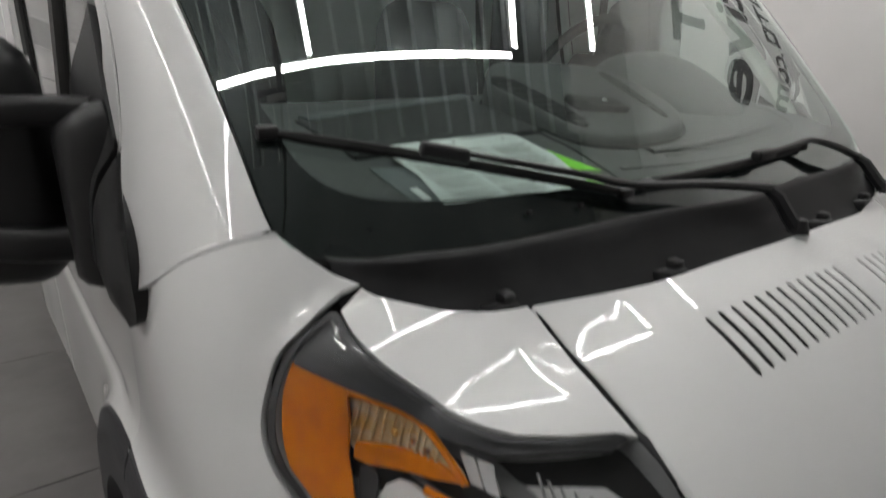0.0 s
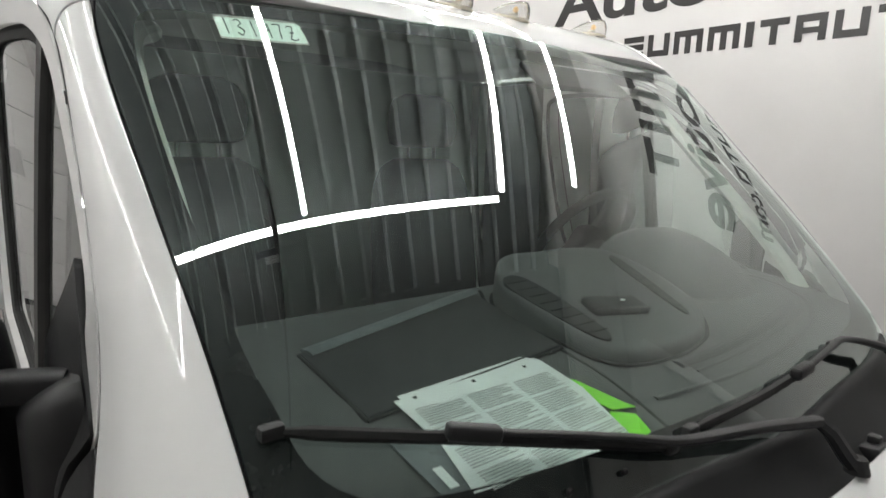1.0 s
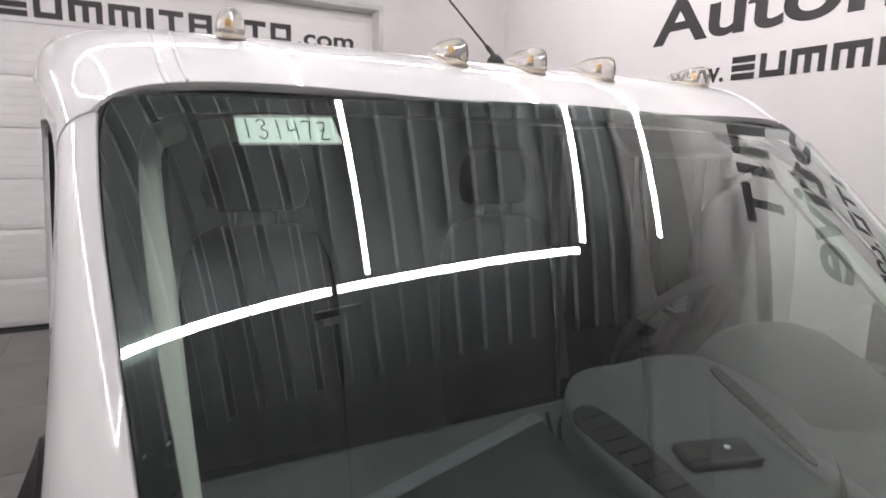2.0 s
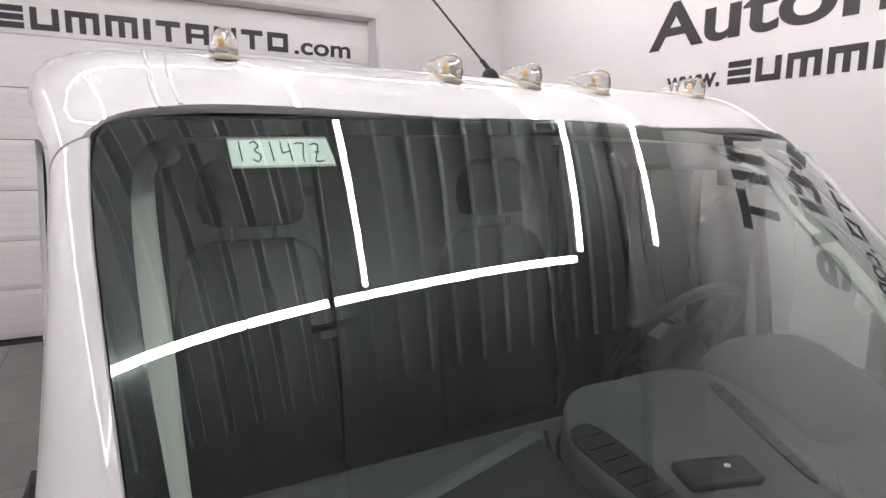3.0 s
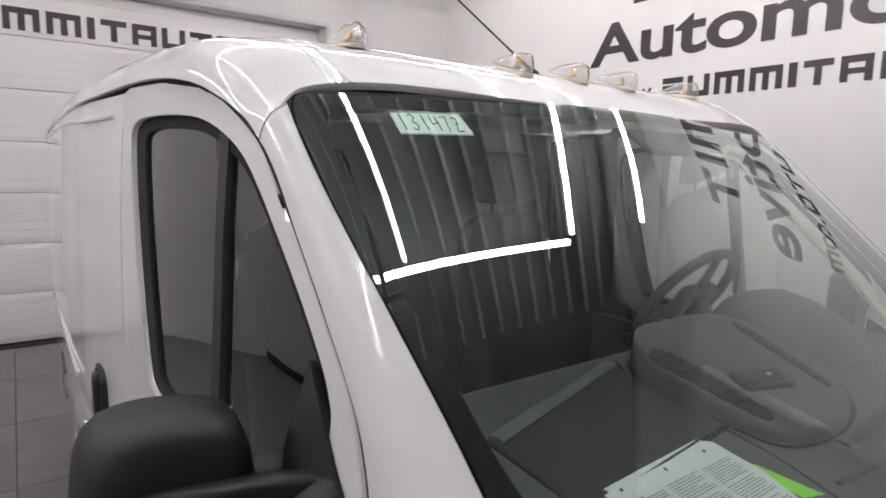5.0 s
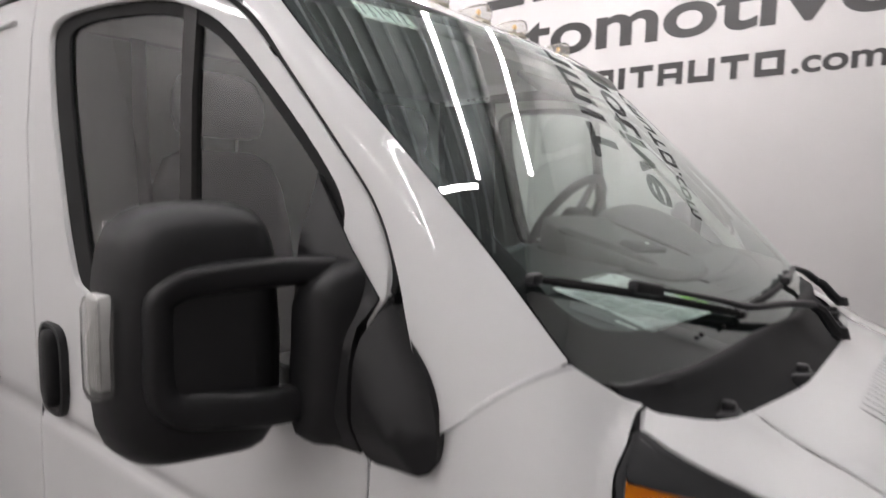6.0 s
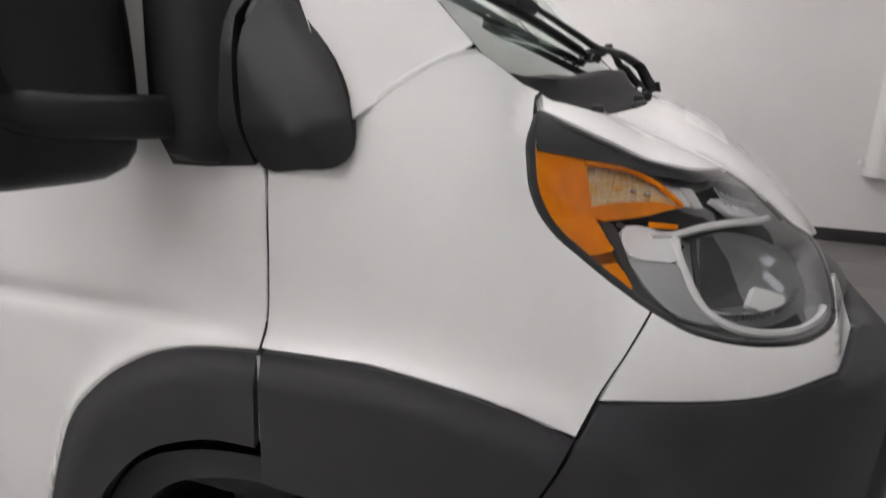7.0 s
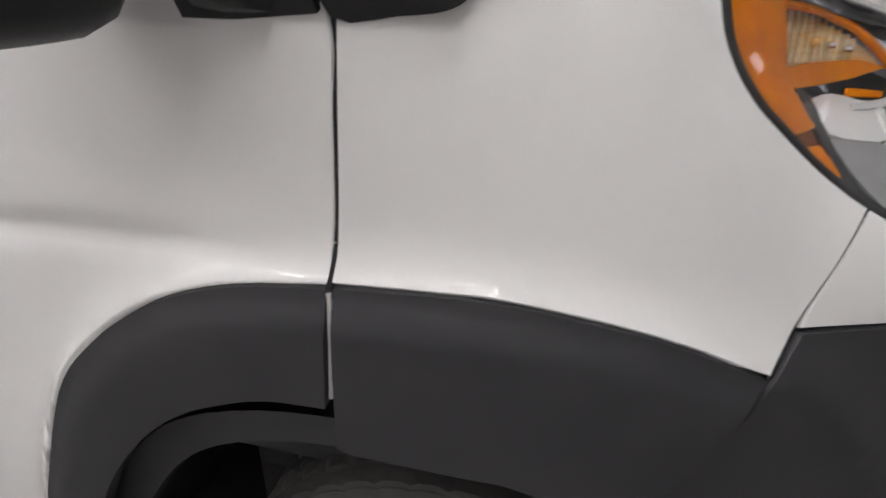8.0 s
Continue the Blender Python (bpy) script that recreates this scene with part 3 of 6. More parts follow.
def front(x, v):
    """Nose surface: x along the van, v = angle round the section (0 side, 90 * K top)."""
    th = v / K
    w, h, n = nose_w(x), crown(x) - Z0, squareness(x)
    if th < 0:
        z = Z0 + h * radians(th)
        return (x, -w - arch_bulge(x, z), z)
    c, s = math.cos(radians(th)), math.sin(radians(th))
    r = (abs(c) ** n + abs(s) ** n) ** (-1 / n) * shoulder(x, min(th, 180 - th))
    z = Z0 + h * r * s
    return (x, -w * r * c * blunt(x, z) - (arch_bulge(x, z) if th < 45 else 0.0), z)


def solve(x, goal, what):
    """The section angle at which what(r, c, s) reaches goal; it grows with the angle."""
    lo, hi, n = 0.0, 90.0, squareness(x)
    for _ in range(26):
        th = (lo + hi) / 2
        c, s = math.cos(radians(th)), math.sin(radians(th))
        r = (c ** n + s ** n) ** (-1 / n) * shoulder(x, th)
        if what(r, c, s) < goal:
            lo = th
        else:
            hi = th
    return th


def fz(x, z):
    """Nose surface parameters of the side point at height z."""
    s = (z - Z0) / (crown(x) - Z0)
    if s < 0:
        return (x, K * math.degrees(s))
    return (x, K * solve(x, s, lambda r, c, s: r * s))


def fy(x, y):
    """Nose surface parameters of the top point at y."""
    th = solve(x, -abs(y) / nose_w(x), lambda r, c, s: -r * c)
    return (x, K * (th if y <= 0 else 180 - th))


side_plan = ease([(-4.6, 1.11), (-3, 1.125), (-2.1, 1.115), (-1.7, 1.09), (-1.25, 1.057), (-0.5, 1.020), (-0.11, 0.997), (0.1, 0.995)])
side_lean = ease([(-2.0, 0.02), (-1.3, 0.02), (-0.5, 0.07), (-0.1, 0.09)])
roof_z = ease([(-4.7, 2.30), (-2, 2.335), (-1.2, 2.325), (-0.9, 2.312), (-0.75, 2.293), (-0.66, 2.268), (-0.58, 2.228), (-0.49, 2.170), (-0.40, 2.105)])


def side_w(x, z):
    wb = side_plan(x)
    tb = side_lean(x)
    low = 0.03 * max(0.0, 0.55 - z) / 0.2
    groove = -0.009 * math.exp(-((z - (1.075 - 0.01 * (x + 0.3))) / 0.022) ** 2) * smooth(-0.13, -0.35, x)
    return wb - tb * (max(0.0, z - 1.3) / 0.7) ** 1.4 - low + arch_bulge(x, z) + groove


def side(x, z):
    return (x, -side_w(x, z), z)


def glass_x(y, z):
    w, k = abs(y) / 0.85, 0.4655
    wrap = 0.085 * (math.hypot(w, k) - k) / (math.hypot(1.0, k) - k)
    bow = 0.0757 + 0.3563 * w * w - 0.3567 * w ** 4 + (0.2057 - 0.478 * w * w) * (z - 1.85)
    return 0.21 - 1.0292 * (z - 1.5) - wrap - bow * ((z - 1.85) ** 2 - 0.1225)


def screen(y, z):
    return (glass_x(y, z), y, z)


def roof_n(x):
    return 4.8 + 7.0 * smooth(-0.55, -0.95, x)


def roof(x, v):
    th = v / K
    w, h, n = side_w(min(x, -0.4), 2.0) + 0.004, roof_z(x) - 1.9, roof_n(x)
    c, s = math.cos(radians(th)), math.sin(radians(th))
    r = (abs(c) ** n + abs(s) ** n) ** (-1 / n)
    return (x, -w * r * c, 1.9 + h * r * s)


def rz(x, z):
    h, n = roof_z(x) - 1.9, roof_n(x)
    s = min(max((z - 1.9) / h, 0.0), 0.9999)
    return (x, K * math.degrees(math.atan2(s, (1 - s ** n) ** (1 / n))))


def ry(x, y):
    w, n = side_w(min(x, -0.4), 2.0) + 0.004, roof_n(x)
    c = min(abs(y) / w, 0.9999)
    th = math.degrees(math.atan2((1 - c ** n) ** (1 / n), c))
    return (x, K * (th if y <= 0 else 180 - th))


van = thing("cargo_van", "white cargo van with dark plastic lower trim, standing on grey floor", "van", (-1.8, 0, 0))

# glass outline in (y, z): right edge from the bottom up
GLASS_HALF = [(-0.0, 1.437), (-0.25, 1.442), (-0.45, 1.436), (-0.60, 1.432), (-0.72, 1.437), (-0.79, 1.446), (-0.838, 1.466), (-0.852, 1.50), (-0.855, 1.57), (-0.862, 1.68), (-0.876, 1.83),
              (-0.887, 1.96), (-0.890, 2.06), (-0.888, 2.10), (-0.876, 2.138), (-0.848, 2.155), (-0.75, 2.163), (-0.55, 2.170), (-0.34, 2.175), (-0.06, 2.180)]
GLASS = GLASS_HALF + [(-y, z) for y, z in GLASS_HALF[::-1][:-1]]
FRIT_HALF = [(-0.0, 1.494), (-0.35, 1.492), (-0.52, 1.492), (-0.66, 1.498), (-0.745, 1.515), (-0.79, 1.55), (-0.805, 1.60), (-0.822, 1.66), (-0.832, 1.76), (-0.842, 1.86), (-0.846, 1.98), (-0.842, 2.06),
             (-0.825, 2.11), (-0.79, 2.128), (-0.70, 2.134), (-0.45, 2.141), (-0.05, 2.150)]
FRIT = FRIT_HALF + [(-y, z) for y, z in FRIT_HALF[::-1][:-1]]
GL, FR = [tuple(p) for p in curve(GLASS, 3, True)], [tuple(p) for p in curve(FRIT, 3, True)]
windscreen = panel("windscreen", GL, screen, WINDSCREEN, van, 0.025, 0.0, label="large sloping windscreen with a green tint", ref=(-0.6, 0, 1.4))
windscreen.visible_shadow = False
panel("ceramic_band", GL, lambda y, z: (glass_x(y, z) - 0.006, y, z), GLOSS_BLACK, windscreen, 0.03, 0.004, holes=[FR], label="black ceramic edge band",
      ref=(-0.6, 0, 1.4))
# seal in the gap round the glass
seal_path = [screen(y * 1.006, z) for y, z in GL]
bm = bmesh.new()
add_tube(bm, [(x - 0.012, y, z - 0.008) for x, y, z in seal_path] + [(seal_path[0][0] - 0.012, seal_path[0][1], seal_path[0][2] - 0.008)], 0.008, 6)
part("seal", bm, RUBBER, windscreen)

# body panels; each is cut from the shared surfaces and mirrored
HOOD_REAR = [(0.318, -0.565), (0.350, -0.424), (0.366, -0.311), (0.374, -0.073), (0.374, 0.073), (0.366, 0.311), (0.350, 0.424), (0.318, 0.565)]
hood_loop = [fy(*p) for p in curve(HOOD_REAR, 4)]
hood_loop += [fy(x, 0.556) for x in (0.40, 0.50, 0.60)] + [fy(0.665, 0.50), fy(0.715, 0.40), fy(0.74, 0.25), fy(0.75, 0.1), fy(0.75, -0.1), fy(0.74, -0.25), fy(0.715, -0.40), fy(0.665, -0.50)]
hood_loop += [fy(x, -0.556) for x in (0.60, 0.50, 0.40)]
slots = []
for k in range(26):
    yc = -0.346 + 0.0305 * (k if k < 13 else k + 2.0)
    x0, x1, r = 0.446 + 0.035 * (yc + 0.346), 0.524 + 0.035 * (yc + 0.346), 0.0068
    ring = [(x0 + r * math.cos(a), yc + r * math.sin(a)) for a in np.linspace(math.pi / 2, 1.5 * math.pi, 6)]
    ring += [(x1 + r * math.cos(a), yc + r * math.sin(a)) for a in np.linspace(-math.pi / 2, math.pi / 2, 6)]
    slots.append([fy(*q) for q in ring])
hood = panel("hood", hood_loop, front, WHITE_PAINT, van, 0.03, 0.018, holes=slots, ref=(0.2, 0, 0.8), label="short white hood with slotted vents")

LAMP_LOW = [(0.226, 1.402), (0.2288, 1.391), (0.228, 1.366), (0.233, 1.341), (0.240, 1.313), (0.250, 1.291), (0.263, 1.271), (0.283, 1.248), (0.308, 1.226), (0.357, 1.185), (0.409, 1.150), (0.465, 1.122), (0.543, 1.101), (0.626, 1.091), (0.675, 1.098)]
LAMP_SIDE = [(0.696, 1.128), (0.676, 1.175)]
LAMP_TOP = [(0.625, -0.545), (0.567, -0.552), (0.503, -0.563), (0.491, -0.603), (0.472, -0.658), (0.444, -0.713), (0.415, -0.741), (0.383, -0.761), (0.346, -0.780), (0.310, -0.800), (0.267, -0.813), (0.230, -0.812)]
lamp_loop = [tuple(p) for p in curve([fz(*p) for p in LAMP_LOW[1:] + LAMP_SIDE] + [fy(*p) for p in LAMP_TOP], 4, True)]
FLARE_TOP = [(-0.119, 1.062), (0.0, 1.069), (0.069, 1.068), (0.179, 1.050), (0.262, 1.025), (0.331, 0.996)]

for mir in (False, True):
    # fender: arch, bumper joint, lamp edge, cowl edge, pillar joint, door joint
    loop = [fz(*p) for p in curve(FLARE_TOP, 4)]
    loop += [fz(0.350, 1.040), fz(0.378, 1.092), fz(0.405, 1.148)]
    loop += [fz(x - 0.006, z - 0.002) for x, z in curve(LAMP_LOW[:11], 3)[::-1][1:]]
    loop += [fy(0.214, -0.795), fy(0.216, -0.772)] + [fy(*p) for p in ((0.196, -0.797), (0.172, -0.822), (0.140, -0.846))]
    loop += [fz(0.10, 1.458), fz(0.05, 1.416), fz(0.018, 1.388), fz(-0.05, 1.345), fz(-0.105, 1.325), fz(-0.110, 1.237), fz(-0.1165, 1.117), fz(-0.1175, 1.085)]
    panel("fender", loop, front, WHITE_PAINT, van, 0.013, 0.016, mirror=mir, ref=(-0.3, 0, 1.0), label="white front fender")
    # strip between hood and headlight
    loop = [fy(*p) for p in curve([(0.220, -0.772), (0.252, -0.738), (0.290, -0.675), (0.315, -0.574)], 4)]
    loop += [fy(0.40, -0.570), fy(0.507, -0.5715)]
    loop += [(fy(x, y)[0], fy(x, y)[1] + 0.004) for x, y in LAMP_TOP[3:]]
    panel("hood_side_strip", loop, front, WHITE_PAINT, van, 0.02, 0.014, mirror=mir, ref=(0.1, 0, 0.9), label="white strip above the headlight")
    # white band under the headlight
    low = [(0.356, 1.037), (0.454, 1.032), (0.566, 1.029), (0.648, 1.038), (0.70, 1.038), (0.745, 1.038)]
    loop = [fz(*p) for p in curve(low, 4)] + [fz(0.755, 1.06), fz(0.735, 1.10), fz(0.706, 1.115)]
    loop += [fz(x, z - 0.004) for x, z in curve(LAMP_LOW[10:], 3)[::-1]]
    panel("bumper_top", loop, front, WHITE_PAINT, van, 0.02, 0.016, mirror=mir, ref=(0.1, 0, 0.8), label="white band under the headlight")
    # dark bumper corner with its raised arch lip
    loop = [fz(x, z - 0.004) for x, z in curve(low, 4)] + [fz(0.80, 1.02), fz(0.855, 0.95), fz(0.87, 0.75), fz(0.86, 0.45), fz(0.47, 0.42)]
    loop += [fz(0.45, 0.50), fz(0.41, 0.62), fz(0.345, 0.715), fz(0.235, 0.80), fz(0.285, 0.88), fz(0.318, 0.95), fz(0.335, 0.992)]
    panel("bumper", loop, lambda x, v: tuple(Vector(front(x, v)) + Vector((0.002, -0.004, 0))), FLARE_PLASTIC, van, 0.022, 0.03, mirror=mir, ref=(0.1, 0, 0.7), label="dark grey plastic bumper corner")


    # wheel arch flare, in two pieces
    def flare_surf(x, z):
        d = float(np.sqrt(((ARCH_LINE - (x, z)) ** 2).sum(1).min()))
        y = nose_w(x) if x > -0.11 else side_w(x, z) - arch_bulge(x, z)
        return (x, -(y + 0.030 + 0.014 * smooth(0, 0.05, d)), z)

    rear_piece = curve([p for p in ARCH[1:8]], 5)
    loop = [(-0.629, 0.46)] + [(x + 0.003, z - 0.002) for x, z in rear_piece] + [(-0.1245, 1.052), (-0.128, 0.98), (-0.134, 0.90)]
    loop += [tuple(p) for p in curve([(-0.20, 0.899), (-0.25, 0.888), (-0.335, 0.852), (-0.41, 0.785), (-0.475, 0.69), (-0.52, 0.57), (-0.535, 0.46)], 4)]
    panel("arch_flare", loop, flare_surf, FLARE_PLASTIC, van, 0.022, 0.03, mirror=mir, label="dark grey plastic wheel arch flare")
    bm = bmesh.new()
    sg_ = 1 if mir else -1
    add_rings(bm, [[Vector((xc + dx, sg_ * (1.029 + dy), z)) for dx, dy in ((-0.003, -0.02), (-0.003, 0.0), (0.002, 0.0), (0.002, -0.02))] for xc, z in ((-0.1225, 1.05), (-0.1255, 0.98), (-0.131, 0.905))])
    part("door_flange", bm, WHITE_PAINT, van, "white door edge between the flare pieces")
    front_piece = curve([(-0.1165, 1.057), (0.0, 1.064), (0.069, 1.063), (0.179, 1.045), (0.262, 1.020), (0.329, 0.990)], 5)
    loop = [tuple(p) for p in front_piece] + [(0.312, 0.95), (0.279, 0.88), (0.226, 0.803), (0.173, 0.820), (0.083, 0.832), (-0.024, 0.836), (-0.124, 0.838), (-0.121, 0.95)]
    panel("arch_flare", loop, flare_surf, FLARE_PLASTIC, van, 0.022, 0.03, mirror=mir, label="dark grey plastic wheel arch flare")
    # inner lip and liner of the wheel arch
    sgn = 1 if mir else -1
    rings = []
    line = curve([(-0.575, 0.42), (-0.545, 0.56), (-0.49, 0.66), (-0.427, 0.742), (-0.35, 0.798), (-0.24, 0.834), (-0.12, 0.846), (-0.02, 0.838), (0.09, 0.832), (0.20, 0.80), (0.30, 0.735), (0.37, 0.65), (0.42, 0.54), (0.44, 0.42)], 3)
    bm = bmesh.new()
    add_rings(bm, [[(x * k, sgn * y, 0.3 + (z - 0.3) * j) for x, z in line] for k, j, y in ((1.02, 1.025, 1.012), (0.985, 0.985, 1.006), (0.93, 0.915, 1.0), (0.925, 0.905, 0.985), (0.95, 0.93, 0.90), (0.95, 0.93, 0.62))],
              caps=False, loop=False)
    add_box(bm, (-0.06, sgn * 0.61, 0.56), (1.05, 0.02, 0.56))
    add_box(bm, (-0.50, sgn * 0.84, 0.29), (0.02, 0.30, 0.36), 0.006)
    part("arch_liner", bm, FLARE_PLASTIC, van, "black inner wheel arch liner")

    # pillar between windscreen and door
    zs = [2.128, 2.10, 2.04, 1.96, 1.83, 1.70, 1.60, 1.52, 1.487]
    gl = curve([screen(-lerp(z, [(1.46, 0.846), (1.50, 0.857), (1.57, 0.860), (1.68, 0.867), (1.83, 0.881), (1.96, 0.892), (2.06, 0.896), (2.14, 0.892)]), z) for z in zs], 5)
    ds = [(-0.528, 2.062), (-0.50, 2.044), (-0.447, 2.00), (-0.37, 1.922), (-0.248, 1.803), (-0.145, 1.700), (-0.090, 1.61), (-0.036, 1.50), (0.018, 1.388)]
    dr = curve([Vector((x, -side_w(x, z), z)) if z > 1.6 else Vector((x, -nose_w(x) * (1 - 0.35 * (z - 1.388) ** 1.6), z)) for x, z in ds], 5)

    U = 0.05 * (len(gl) - 1.01)

    def pillar(u, v):
        k = min(max(u / 0.05, 0), len(gl) - 1.001)
        i = int(k)
        f = k - i
        a = Vector(gl[i]) * (1 - f) + Vector(gl[i + 1]) * f
        b = Vector(dr[i]) * (1 - f) + Vector(dr[i + 1]) * f
        t = v / 0.12
        c = (a + b) / 2 + Vector((0.55, -0.65, 0.5)) * (0.038 - 0.018 * u / U)
        return a * (1 - t) ** 2 + c * 2 * t * (1 - t) + b * t * t

    loop = [(s * U / 40, 0.0) for s in range(41)] + [(U, 0.03), (U, 0.06), (U, 0.09)] + [(U - s * U / 40, 0.12) for s in range(41)] + [(0, 0.09), (0, 0.06), (0, 0.03)]
    def pillar_facing(u, v):
        t = min(max(v / 0.12, 0.0), 1.0)
        phi = radians(22 + 60 * t)
        rise = 0.985 + 0.04 * (1 - t) ** 2
        return Vector((math.cos(phi), -math.sin(phi) * math.hypot(1, rise), math.cos(phi) * rise)).normalized()

    bm = bmesh.new()
    add_tube(bm, [(Vector(pillar(0.012, v)) + Vector((0.0004, -0.0006, 0.0004))) * Vector((1, -1 if mir else 1, 1)) for v in np.linspace(0.0, 0.12, 13)], 0.0016, 6)
    part("roof_seam", bm, SEAM_GREY, van, "thin seam between pillar and roof")
    panel("pillar", loop, pillar, WHITE_PAINT, van, 0.010, 0.012, mirror=mir, ref=(-0.9, 0, 1.5), facing=pillar_facing, label="white windscreen pillar")

# roof with its header over the windscreen
hd = [(-0.535, -0.905), (-0.548, -0.885), (-0.555, -0.850), (-0.540, -0.755), (-0.516, -0.56), (-0.500, -0.339), (-0.494, -0.063)]
hd = hd + [(x, -y) for x, y in hd[::-1]]
loop = [ry(*p) for p in curve(hd, 4)]
edge = [(-0.535, 2.068), (-0.60, 2.108), (-0.69, 2.150), (-0.81, 2.186), (-1.02, 2.214), (-1.33, 2.224)]
ec = [rz(x, z) for x, z in curve(edge, 4)]
loop += [(x, 180 * K - v) for x, v in ec] + [(-1.8, 180 * K - rz(-1.8, 2.225)[1]), (-4.55, 180 * K - rz(-4.55, 2.2)[1])]
loop += [rz(-4.55, 2.2), rz(-1.8, 2.225)] + ec[::-1]
panel("roof", loop, roof, WHITE_PAINT, van, 0.035, 0.016, ref=(-1.5, 0, 1.4), label="white roof with rounded front edge")
# rain channel along the cab roof
for sg in (1, -1):
    bm = bmesh.new()
    p = curve([(-0.545, 0.792), (-0.62, 0.80), (-0.70, 0.80), (-0.85, 0.80), (-1.2, 0.80)], 8)
    for dy in (0.0, 0.030):
        add_tube(bm, [Vector(roof(*ry(x, -(y - dy)))) * Vector((1, sg, 1)) - Vector((0, 0, 0.0032)) for x, y in p], 0.005, 8)
    part("rain_channel", bm, WHITE_PAINT, van)

# door, with window opening
DOOR = [(-0.1265, 1.060), (-0.125, 1.085), (-0.1235, 1.117), (-0.117, 1.237), (-0.112, 1.30), (-0.13, 1.37), (-0.135, 1.42), (-0.135, 1.51), (-0.112, 1.545), (-0.103, 1.565), (-0.106, 1.61),
        (-0.155, 1.697), (-0.262, 1.803), (-0.386, 1.922), (-0.484, 2.014), (-0.545, 2.058), (-0.610, 2.098), (-0.700, 2.141), (-0.815, 2.176), (-1.02, 2.204), (-1.28, 2.213), (-1.335, 2.205)]
DOOR_BACK = [(-1.37, 2.10), (-1.40, 1.85), (-1.38, 1.55), (-1.36, 1.25), (-1.35, 0.9), (-1.35, 0.45), (-0.75, 0.44), (-0.638, 0.46)] + [tuple(q) for q in curve([(-0.610, 0.643), (-0.522, 0.855), (-0.443, 0.949), (-0.357, 1.010), (-0.276, 1.041), (-0.208, 1.053)], 5)]
WINDOW = [(-0.80, 2.114), (-0.66, 2.072), (-0.545, 2.008), (-0.361, 1.852), (-0.254, 1.750), (-0.215, 1.70), (-0.205, 1.66), (-0.215, 1.55), (-0.225, 1.43), (-0.29, 1.378), (-0.45, 1.388), (-0.75, 1.415), (-1.02, 1.447), (-1.09, 1.458), (-1.13, 1.49),
          (-1.186, 1.640), (-1.251, 1.897), (-1.268, 2.06), (-1.245, 2.11), (-1.165, 2.131), (-0.98, 2.130)]
win = [tuple(p) for p in curve(WINDOW, 3, True)]


def shrink(loop, d):
    """The loop moved inwards by d."""
    n = len(loop)
    area = sum(loop[i][0] * loop[(i + 1) % n][1] - loop[(i + 1) % n][0] * loop[i][1] for i in range(n))
    out = []
    for i in range(n):
        t = Vector(loop[(i + 1) % n]) - Vector(loop[i - 1])
        t.normalize()
        q = Vector((-t.y, t.x)) * (d if area > 0 else -d)
        out.append((loop[i][0] + q.x, loop[i][1] + q.y))
    return out


